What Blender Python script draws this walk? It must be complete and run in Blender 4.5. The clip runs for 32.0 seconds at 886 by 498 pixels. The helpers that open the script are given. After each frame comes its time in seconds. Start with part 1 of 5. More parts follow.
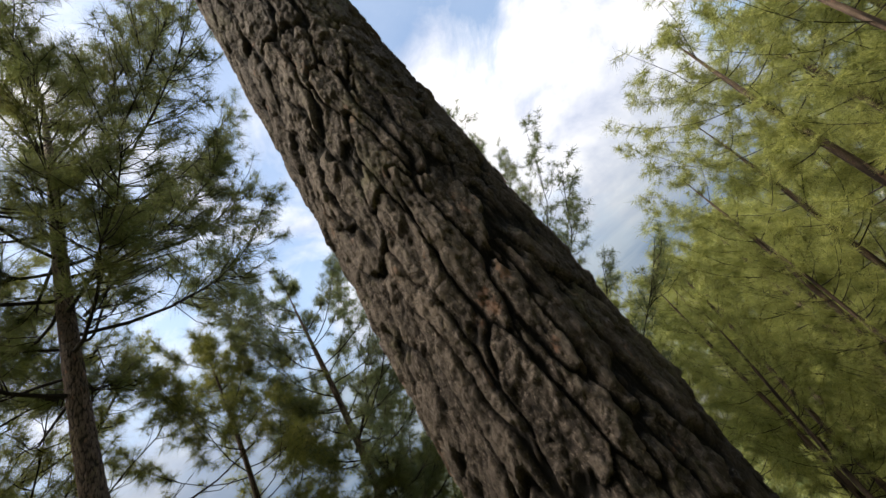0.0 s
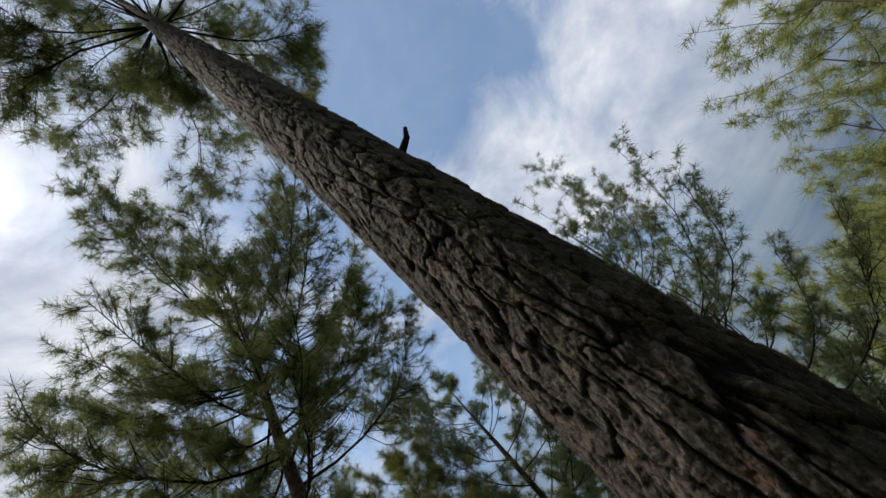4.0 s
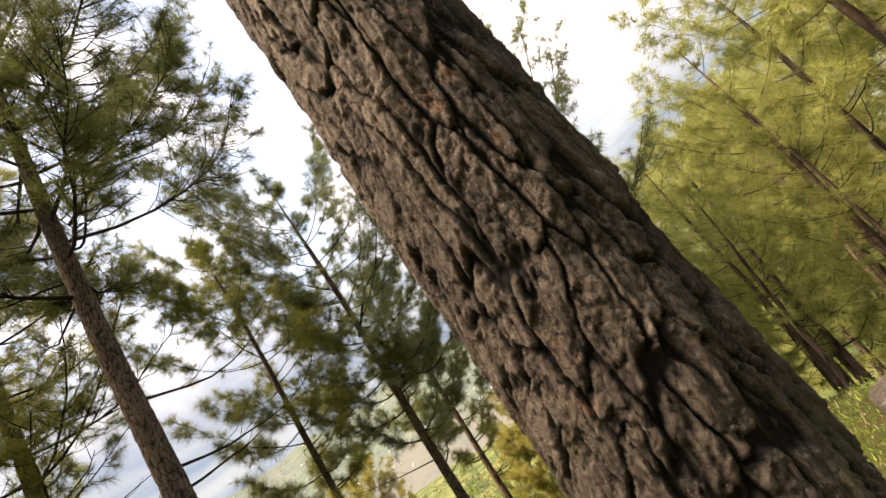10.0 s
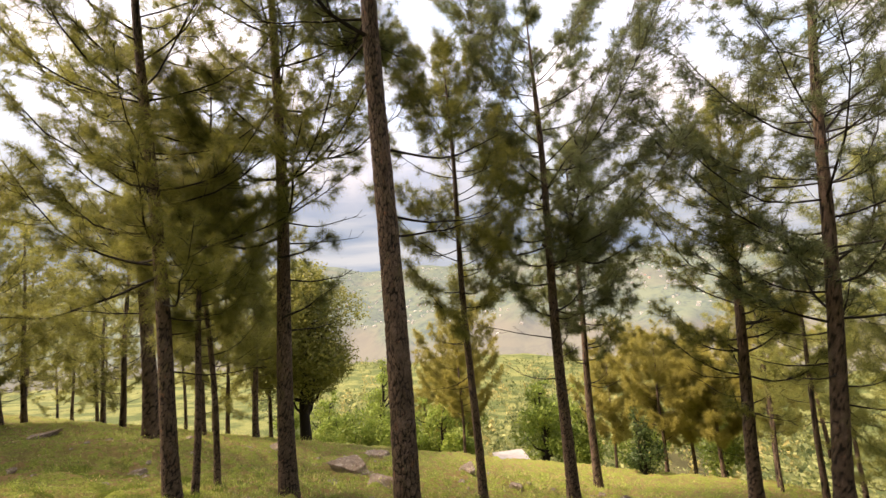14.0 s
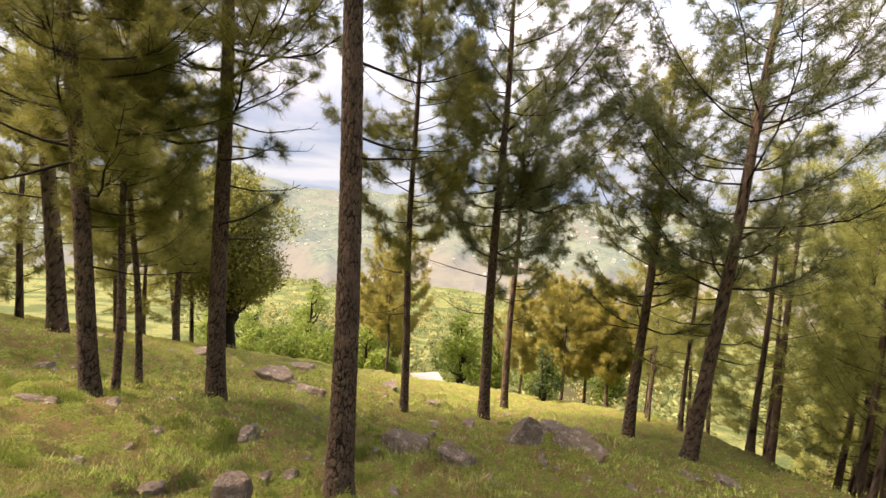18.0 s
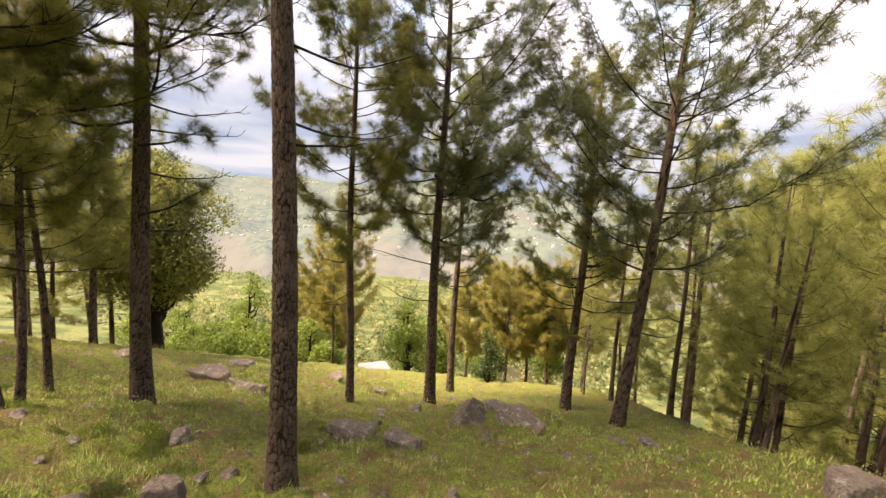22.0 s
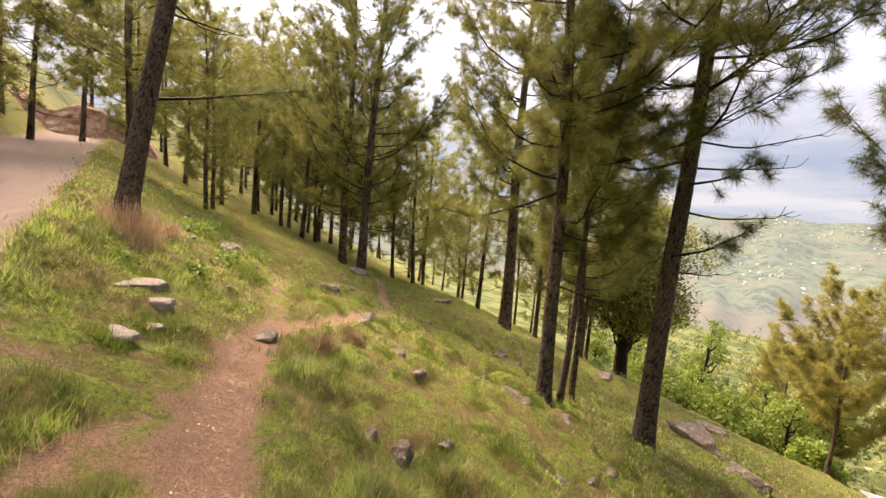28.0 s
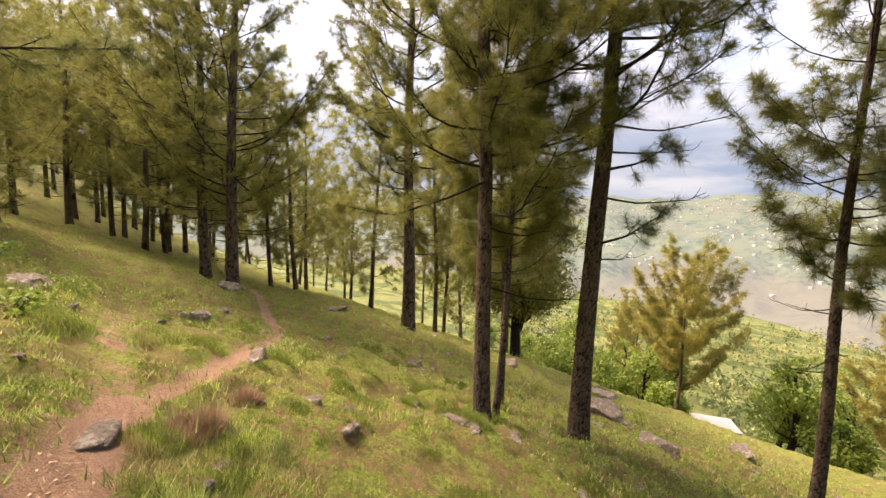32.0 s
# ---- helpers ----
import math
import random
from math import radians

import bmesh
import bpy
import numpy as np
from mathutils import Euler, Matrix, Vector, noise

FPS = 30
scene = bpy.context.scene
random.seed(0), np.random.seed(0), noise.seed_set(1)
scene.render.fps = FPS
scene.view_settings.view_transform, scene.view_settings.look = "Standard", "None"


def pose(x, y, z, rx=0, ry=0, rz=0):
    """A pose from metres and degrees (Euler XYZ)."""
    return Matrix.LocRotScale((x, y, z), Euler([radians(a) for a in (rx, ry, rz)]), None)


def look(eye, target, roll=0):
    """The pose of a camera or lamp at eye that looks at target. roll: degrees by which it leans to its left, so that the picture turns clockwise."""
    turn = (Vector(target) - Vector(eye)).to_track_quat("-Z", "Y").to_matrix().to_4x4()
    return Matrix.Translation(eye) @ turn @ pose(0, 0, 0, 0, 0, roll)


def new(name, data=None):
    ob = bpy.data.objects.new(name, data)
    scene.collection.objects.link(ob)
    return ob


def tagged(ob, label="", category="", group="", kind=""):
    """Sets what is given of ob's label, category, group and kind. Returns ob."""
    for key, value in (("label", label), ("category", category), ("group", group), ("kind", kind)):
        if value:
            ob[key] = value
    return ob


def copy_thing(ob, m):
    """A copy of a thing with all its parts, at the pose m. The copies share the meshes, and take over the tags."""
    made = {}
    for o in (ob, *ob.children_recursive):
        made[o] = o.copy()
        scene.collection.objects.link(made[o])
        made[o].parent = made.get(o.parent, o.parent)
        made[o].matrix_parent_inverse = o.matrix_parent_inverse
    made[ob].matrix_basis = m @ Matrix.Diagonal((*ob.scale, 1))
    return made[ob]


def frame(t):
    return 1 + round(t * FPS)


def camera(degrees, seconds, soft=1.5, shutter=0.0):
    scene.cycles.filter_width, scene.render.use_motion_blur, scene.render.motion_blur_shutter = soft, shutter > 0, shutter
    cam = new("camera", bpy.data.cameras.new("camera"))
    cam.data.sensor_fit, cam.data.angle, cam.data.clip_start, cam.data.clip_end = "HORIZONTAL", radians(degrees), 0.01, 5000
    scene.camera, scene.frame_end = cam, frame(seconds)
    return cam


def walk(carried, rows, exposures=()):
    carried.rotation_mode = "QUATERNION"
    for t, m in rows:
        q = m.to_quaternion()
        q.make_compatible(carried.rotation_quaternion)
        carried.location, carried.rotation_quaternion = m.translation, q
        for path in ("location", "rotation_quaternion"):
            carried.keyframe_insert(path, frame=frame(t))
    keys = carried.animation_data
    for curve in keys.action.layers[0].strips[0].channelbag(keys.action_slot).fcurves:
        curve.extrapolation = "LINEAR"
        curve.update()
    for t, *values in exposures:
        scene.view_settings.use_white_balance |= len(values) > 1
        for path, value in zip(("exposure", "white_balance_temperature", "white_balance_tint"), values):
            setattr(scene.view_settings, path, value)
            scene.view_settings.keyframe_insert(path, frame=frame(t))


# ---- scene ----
cam = camera(95.17, 32.0)
PATH = [
    (0.0, -0.006, 0.063, 1.825, 121.32, 31.68, 0.63),
    (0.5, 0.007, 0.027, 1.873, 125.05, 34.04, 6.16),
    (1.0, 0.008, -0.001, 1.911, 129.15, 35.48, 11.92),
    (1.5, 0.009, -0.047, 1.946, 133.28, 36.21, 17.52),
    (2.0, 0.004, -0.089, 1.976, 137.45, 36.33, 22.58),
    (2.5, 0.010, -0.125, 1.998, 141.41, 36.04, 26.73),
    (3.0, 0.025, -0.149, 2.014, 144.69, 35.36, 29.57),
    (3.5, 0.027, -0.168, 2.024, 147.32, 34.33, 31.36),
    (5.5, 0.031, -0.239, 2.007, 148.56, 36.39, 33.31),
    (6.0, 0.031, -0.205, 1.985, 146.08, 38.68, 31.79),
    (6.5, 0.030, -0.162, 1.949, 142.43, 41.40, 29.19),
    (7.0, 0.030, -0.115, 1.908, 137.61, 43.82, 25.18),
    (7.5, 0.039, -0.058, 1.854, 131.88, 45.35, 20.10),
    (8.0, 0.053, 0.000, 1.805, 125.81, 45.64, 14.62),
    (8.5, 0.052, 0.027, 1.759, 119.89, 44.89, 9.59),
    (9.0, 0.050, 0.041, 1.721, 114.59, 42.96, 5.45),
    (9.5, 0.027, 0.074, 1.670, 110.36, 39.71, 2.51),
    (10.0, -0.038, 0.099, 1.641, 106.92, 35.17, 0.59),
    (10.5, -0.130, 0.132, 1.613, 104.35, 29.38, -0.31),
    (11.0, -0.265, 0.170, 1.576, 102.37, 23.15, -0.23),
    (11.5, -0.449, 0.188, 1.540, 100.65, 17.51, 0.73),
    (12.0, -0.637, 0.209, 1.488, 99.52, 12.81, 2.68),
    (12.5, -0.799, 0.248, 1.480, 98.55, 9.08, 5.55),
    (13.0, -0.956, 0.308, 1.511, 97.55, 6.70, 9.24),
    (13.5, -1.088, 0.363, 1.547, 96.55, 5.33, 13.30),
    (14.0, -1.153, 0.380, 1.567, 95.31, 4.22, 17.14),
    (14.5, -1.267, 0.309, 1.587, 93.68, 2.86, 20.48),
    (15.0, -1.311, 0.308, 1.595, 91.67, 1.60, 21.14),
    (15.5, -1.366, 0.299, 1.598, 84.08, -2.04, 10.93),
    (17.5, -1.396, 0.259, 1.589, 85.39, -4.02, 9.39),
    (18.0, -1.399, 0.261, 1.588, 85.55, -3.60, 8.53),
    (18.5, -1.402, 0.264, 1.587, 85.45, -3.62, 7.91),
    (19.0, -1.392, 0.256, 1.590, 85.50, -3.70, 6.74),
    (19.5, -1.382, 0.248, 1.593, 85.32, -3.48, 4.81),
    (20.0, -1.353, 0.239, 1.589, 85.02, -3.11, 2.51),
    (20.5, -1.326, 0.226, 1.584, 84.81, -2.83, 0.34),
    (21.0, -1.300, 0.203, 1.593, 84.58, -2.70, -1.12),
    (21.5, -1.291, 0.200, 1.589, 84.48, -2.74, -1.22),
    (22.0, -1.316, 0.209, 1.589, 84.34, -3.10, 0.74),
    (22.5, -1.375, 0.230, 1.579, 84.31, -3.68, 4.98),
    (23.0, -1.454, 0.250, 1.562, 84.37, -4.41, 11.12),
    (23.5, -1.531, 0.247, 1.553, 84.55, -4.97, 18.41),
    (24.0, -1.615, 0.271, 1.529, 84.87, -5.38, 26.41),
    (24.5, -1.756, 0.349, 1.533, 85.27, -5.16, 33.78),
    (25.0, -1.896, 0.363, 1.530, 85.10, -5.53, 40.57),
    (25.5, -2.123, 0.316, 1.502, 84.06, -5.70, 47.34),
    (26.0, -2.334, 0.257, 1.524, 83.45, -4.84, 53.79),
    (26.5, -2.522, 0.260, 1.515, 83.37, -4.48, 60.37),
    (28.5, -3.356, 0.378, 1.522, 85.13, -5.78, 58.75),
    (29.0, -3.564, 0.421, 1.497, 84.22, -5.77, 59.21),
    (29.5, -3.808, 0.491, 1.516, 83.15, -4.05, 59.22),
    (30.0, -3.989, 0.520, 1.533, 83.61, -4.75, 57.93),
    (30.5, -4.220, 0.510, 1.523, 82.97, -4.70, 55.95),
    (31.0, -4.409, 0.497, 1.553, 82.48, -4.08, 52.48),
    (31.5, -4.581, 0.559, 1.555, 84.23, -3.33, 48.40),
    (32.0, -4.720, 0.638, 1.587, 84.91, -2.34, 41.62),
]
walk(cam, [(t, pose(x, y, z, rx, ry, rz)) for t, x, y, z, rx, ry, rz in PATH], [(0.0, 1.12, 6900, 12), (3.0, 0.4, 6200, 10), (6.3, 0.25, 6200, 10), (7.0, 0.45, 6500, 10), (8.0, 1.05, 6900, 10), (9.5, 1.85, 8200, 17), (11.0, 2.08, 8500, 24), (13.0, 1.78, 8450, 24), (17.5, 2.08, 8250, 26), (24.0, 2.02, 8250, 26), (32.0, 1.96, 8200, 26)])

# ---------------------------------------------------------------- light and sky
SUN_HEAD, SUN_HEIGHT = radians(-102.0), radians(56.0)
sun = new("sun", bpy.data.lights.new("sun", "SUN"))
sun.data.energy, sun.data.angle, sun.data.color = 4.0, radians(28.0), (1.0, 0.91, 0.77)
sun.matrix_basis = look((0, 0, 0), (-math.sin(SUN_HEAD) * math.cos(SUN_HEIGHT), -math.cos(SUN_HEAD) * math.cos(SUN_HEIGHT), -math.sin(SUN_HEIGHT)))



# ---------------------------------------------------------------- materials
def nodes_of(name):
    m = bpy.data.materials.new(name)
    m.use_nodes = True
    t = m.node_tree
    return m, t, t.nodes["Principled BSDF"]


def link(t, a, b):
    t.links.new(a, b)


def noise_node(t, scale, detail=6.0, rough=0.6, vector=None):
    n = t.nodes.new("ShaderNodeTexNoise")
    n.inputs["Scale"].default_value = scale
    n.inputs["Detail"].default_value = detail
    n.inputs["Roughness"].default_value = rough
    if vector:
        link(t, vector, n.inputs["Vector"])
    return n.outputs["Fac"]


def ramp(t, fac, stops):
    r = t.nodes.new("ShaderNodeValToRGB")
    while len(r.color_ramp.elements) < len(stops):
        r.color_ramp.elements.new(0.5)
    for e, (p, c) in zip(r.color_ramp.elements, stops):
        e.position, e.color = p, (*c, 1)
    link(t, fac, r.inputs["Fac"])
    return r.outputs["Color"]


def mix(t, fac, a, b, kind="MIX"):
    m = t.nodes.new("ShaderNodeMix")
    m.data_type, m.blend_type = "RGBA", kind
    for v, s in ((fac, m.inputs[0]), (a, m.inputs[6]), (b, m.inputs[7])):
        if isinstance(v, (int, float)):
            s.default_value = v
        elif isinstance(v, tuple):
            s.default_value = (*v, 1)
        else:
            link(t, v, s)
    return m.outputs[2]


def maths(t, op, a, b=0.0, clamp=False):
    m = t.nodes.new("ShaderNodeMath")
    m.operation, m.use_clamp = op, clamp
    for v, s in ((a, m.inputs[0]), (b, m.inputs[1])):
        if isinstance(v, (int, float)):
            s.default_value = v
        else:
            link(t, v, s)
    return m.outputs[0]


def attribute(t, name):
    a = t.nodes.new("ShaderNodeAttribute")
    a.attribute_name = name
    return a.outputs["Fac"]


def bump(t, p, height, strength, distance):
    b = t.nodes.new("ShaderNodeBump")
    b.inputs["Strength"].default_value = strength
    b.inputs["Distance"].default_value = distance
    link(t, height, b.inputs["Height"])
    link(t, b.outputs["Normal"], p.inputs["Normal"])


def coords(t, stretch=(1, 1, 1)):
    c = t.nodes.new("ShaderNodeTexCoord")
    m = t.nodes.new("ShaderNodeMapping")
    m.inputs["Scale"].default_value = stretch
    link(t, c.outputs["Object"], m.inputs["Vector"])
    return m.outputs["Vector"]


CLOUDS = [  # direction, size and weight of the large clouds and of the clear blue between them
    ((0.68, 0.63, 0.38), 0.32, 0.22), ((0.43, 0.71, 0.56), 0.22, 0.16), ((-0.5, 0.33, 0.8), 0.3, 0.16), ((0.13, 0.82, 0.56), 0.22, 0.02), ((0.33, 0.38, 0.87), 0.26, -0.16), ((-0.04, 0.43, 0.9), 0.22, -0.14), ((-0.02, 0.72, 0.69), 0.1, -0.12), ((0.3, 0.86, 0.41), 0.3, 0.04), ((-0.51, 0.84, 0.185), 0.16, 0.2)]


def make_sky():
    w = bpy.data.worlds.new("sky")
    scene.world = w
    w.use_nodes = True
    t = w.node_tree
    bg = t.nodes["Background"]
    sky = t.nodes.new("ShaderNodeTexSky")
    sky.sky_type, sky.sun_disc, sky.sun_elevation, sky.sun_rotation = "NISHITA", False, SUN_HEIGHT, SUN_HEAD
    sky.air_density, sky.dust_density, sky.ozone_density = 1.0, 1.5, 2.0
    c = t.nodes.new("ShaderNodeTexCoord")
    way = c.outputs["Generated"]

    def cloud_noise(scale, detail, rough, stretch, twist):
        m = t.nodes.new("ShaderNodeMapping")
        m.inputs["Scale"].default_value = (1.0, 1.0, stretch)
        m.inputs["Location"].default_value = (0.35, 0.1, 0.2)
        t.links.new(way, m.inputs["Vector"])
        n = t.nodes.new("ShaderNodeTexNoise")
        n.inputs["Scale"].default_value, n.inputs["Detail"].default_value, n.inputs["Roughness"].default_value = scale, detail, rough
        n.inputs["Distortion"].default_value = twist
        t.links.new(m.outputs["Vector"], n.inputs["Vector"])
        return n.outputs["Fac"]

    cover = cloud_noise(3.2, 10.0, 0.6, 1.3, 0.5)
    for centre, size, weight in CLOUDS:
        d = t.nodes.new("ShaderNodeVectorMath")
        d.operation = "DISTANCE"
        d.inputs[1].default_value = Vector(centre).normalized()
        t.links.new(way, d.inputs[0])
        r = t.nodes.new("ShaderNodeMapRange")
        r.interpolation_type = "SMOOTHSTEP"
        r.inputs["From Max"].default_value, r.inputs["To Min"].default_value, r.inputs["To Max"].default_value = size * 1.4, weight, 0.0
        t.links.new(d.outputs["Value"], r.inputs["Value"])
        cover = maths(t, "ADD", cover, r.outputs["Result"])
    cover = ramp(t, cover, [(0.42, (0.1, 0.1, 0.1)), (0.54, (0.6, 0.6, 0.6)), (0.66, (1, 1, 1))])
    lit = ramp(t, cloud_noise(5.5, 9.0, 0.6, 1.3, 0.3), [(0.3, (3.6, 4.1, 5.3)), (0.52, (6.2, 6.5, 7.1)), (0.64, (8.2, 8.3, 8.5))])
    blue = mix(t, 1.0, sky.outputs["Color"], (2.0, 2.0, 1.8), "MULTIPLY")
    c1 = mix(t, cover, blue, lit)
    # the rain-grey air low over the far hills, with paler streaks
    sep = t.nodes.new("ShaderNodeSeparateXYZ")
    t.links.new(way, sep.inputs[0])
    low = t.nodes.new("ShaderNodeMapRange")
    low.interpolation_type = "SMOOTHSTEP"
    low.inputs["From Min"].default_value, low.inputs["From Max"].default_value = 0.12, 0.55
    low.inputs["To Min"].default_value, low.inputs["To Max"].default_value = 1.0, 0.0
    t.links.new(sep.outputs["Z"], low.inputs["Value"])
    streak = ramp(t, cloud_noise(2.4, 7.0, 0.55, 6.0, 0.2), [(0.4, (1.15, 1.7, 2.5)), (0.6, (2.2, 2.7, 3.2))])
    t.links.new(mix(t, low.outputs["Result"], c1, streak), bg.inputs["Color"])
    bg.inputs["Strength"].default_value = 0.085


make_sky()


def bark_material(name, dark, mid, light, crack=26.0, relief=0.02):
    m, t, p = nodes_of(name)
    v = coords(t, (1, 1, 0.65))
    fine = noise_node(t, 85, 10, 0.85, v)
    grit = noise_node(t, 210, 5, 0.8, v)
    broad = noise_node(t, 5, 4, 0.6, v)
    plate = attribute(t, "plate")
    c = ramp(t, plate, [(0.3, mid), (0.55, tuple((a + b) / 2 for a, b in zip(mid, light))), (0.8, light)])
    c = mix(t, ramp(t, fine, [(0.38, (0.85, 0.85, 0.85)), (0.52, (0, 0, 0))]), c, dark)
    c = mix(t, ramp(t, grit, [(0.54, (0, 0, 0)), (0.64, (0.75, 0.75, 0.75))]), c, tuple(1.5 * a for a in light))
    c = mix(t, ramp(t, broad, [(0.42, (0, 0, 0)), (0.62, (0.55, 0.55, 0.55))]), c, tuple(0.6 * a for a in mid))
    # rusty inner bark where a scale has come off, and a little lichen
    c = mix(t, ramp(t, noise_node(t, 11, 6, 0.7, v), [(0.6, (0, 0, 0)), (0.66, (0.6, 0.6, 0.6))]), c, (light[0] * 1.3, light[1] * 0.85, light[2] * 0.65))
    c = mix(t, ramp(t, noise_node(t, 3.1, 7, 0.75, v), [(0.55, (0, 0, 0)), (0.66, (0.45, 0.45, 0.45))]), c, (light[0] * 0.9, light[1] * 1.1, light[2] * 0.62))
    # fissures are coloured near-black: their darker bark and their shade, painted together
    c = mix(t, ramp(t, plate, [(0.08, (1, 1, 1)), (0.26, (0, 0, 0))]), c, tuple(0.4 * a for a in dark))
    link(t, c, p.inputs["Base Color"])
    p.inputs["Roughness"].default_value = 0.8
    p.inputs["Specular IOR Level"].default_value = 0.25
    vo = t.nodes.new("ShaderNodeTexVoronoi")
    vo.feature = "DISTANCE_TO_EDGE"
    vo.inputs["Scale"].default_value = crack
    wob = t.nodes.new("ShaderNodeMix")
    wob.data_type = "VECTOR"
    wob.inputs[0].default_value = 0.06
    link(t, v, wob.inputs[4])
    nz = t.nodes.new("ShaderNodeTexNoise")
    nz.inputs["Scale"].default_value = 9.0
    link(t, v, nz.inputs["Vector"])
    link(t, nz.outputs["Color"], wob.inputs[5])
    link(t, wob.outputs[1], vo.inputs["Vector"])
    edge = ramp(t, vo.outputs["Distance"], [(0.0, (0, 0, 0)), (0.14, (1, 1, 1))])
    bump(t, p, maths(t, "ADD", maths(t, "MULTIPLY", edge, 0.35), maths(t, "ADD", fine, maths(t, "MULTIPLY", grit, 0.5))), 1.0, relief * 0.7)
    return m


def needle_material(name, a, b):
    m, t, p = nodes_of(name)
    g = t.nodes.new("ShaderNodeNewGeometry")
    island = g.outputs["Random Per Island"]
    broad = noise_node(t, 0.9, 3, 0.6, coords(t))
    c = mix(t, island, a, b)
    c = mix(t, ramp(t, broad, [(0.46, (0, 0, 0)), (0.7, (0.4, 0.4, 0.4))]), c, (0.17, 0.15, 0.035))
    link(t, c, p.inputs["Base Color"])
    p.inputs["Roughness"].default_value = 0.55
    p.inputs["Specular IOR Level"].default_value = 0.3
    tr = t.nodes.new("ShaderNodeBsdfTranslucent")
    link(t, c, tr.inputs["Color"])
    s = t.nodes.new("ShaderNodeMixShader")
    s.inputs[0].default_value = 0.5
    link(t, p.outputs[0], s.inputs[1])
    link(t, tr.outputs[0], s.inputs[2])
    link(t, s.outputs[0], t.nodes["Material Output"].inputs["Surface"])
    return m


BARK = bark_material("pine_bark", (0.026, 0.017, 0.013), (0.075, 0.052, 0.04), (0.17, 0.125, 0.1))
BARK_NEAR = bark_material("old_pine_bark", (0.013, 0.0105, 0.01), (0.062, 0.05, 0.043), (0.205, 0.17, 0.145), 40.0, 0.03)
TWIG = bark_material("branch_bark", (0.035, 0.026, 0.021), (0.055, 0.041, 0.033), (0.09, 0.07, 0.058))
NEEDLE = [needle_material("needles_deep", (0.075, 0.1, 0.034), (0.18, 0.205, 0.07)), needle_material("needles_olive", (0.12, 0.14, 0.034), (0.26, 0.27, 0.07)), needle_material("needles_cool", (0.075, 0.105, 0.05), (0.18, 0.215, 0.1)), needle_material("needles_yellowish", (0.1, 0.125, 0.036), (0.35, 0.35, 0.1))]
# paler needles for the wood on the falling ground, sunlight put into their colour
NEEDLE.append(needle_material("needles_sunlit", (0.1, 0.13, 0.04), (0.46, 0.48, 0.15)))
# yellow of the pines below the brow, with the sun on them painted in
NEEDLE_GOLD = needle_material("needles_gold", (0.2, 0.19, 0.045), (0.36, 0.33, 0.09))
LEAF = needle_material("broad_leaves", (0.1, 0.17, 0.03), (0.25, 0.34, 0.07))
FAR_LEAF = [needle_material("valley_leaves", (0.15, 0.19, 0.07), (0.3, 0.33, 0.14)), needle_material("valley_leaves_deep", (0.06, 0.09, 0.035), (0.13, 0.17, 0.07)), needle_material("valley_leaves_gold", (0.24, 0.22, 0.08), (0.42, 0.37, 0.15))]
LEAF_DARK = needle_material("dark_leaves", (0.025, 0.06, 0.018), (0.07, 0.11, 0.035))


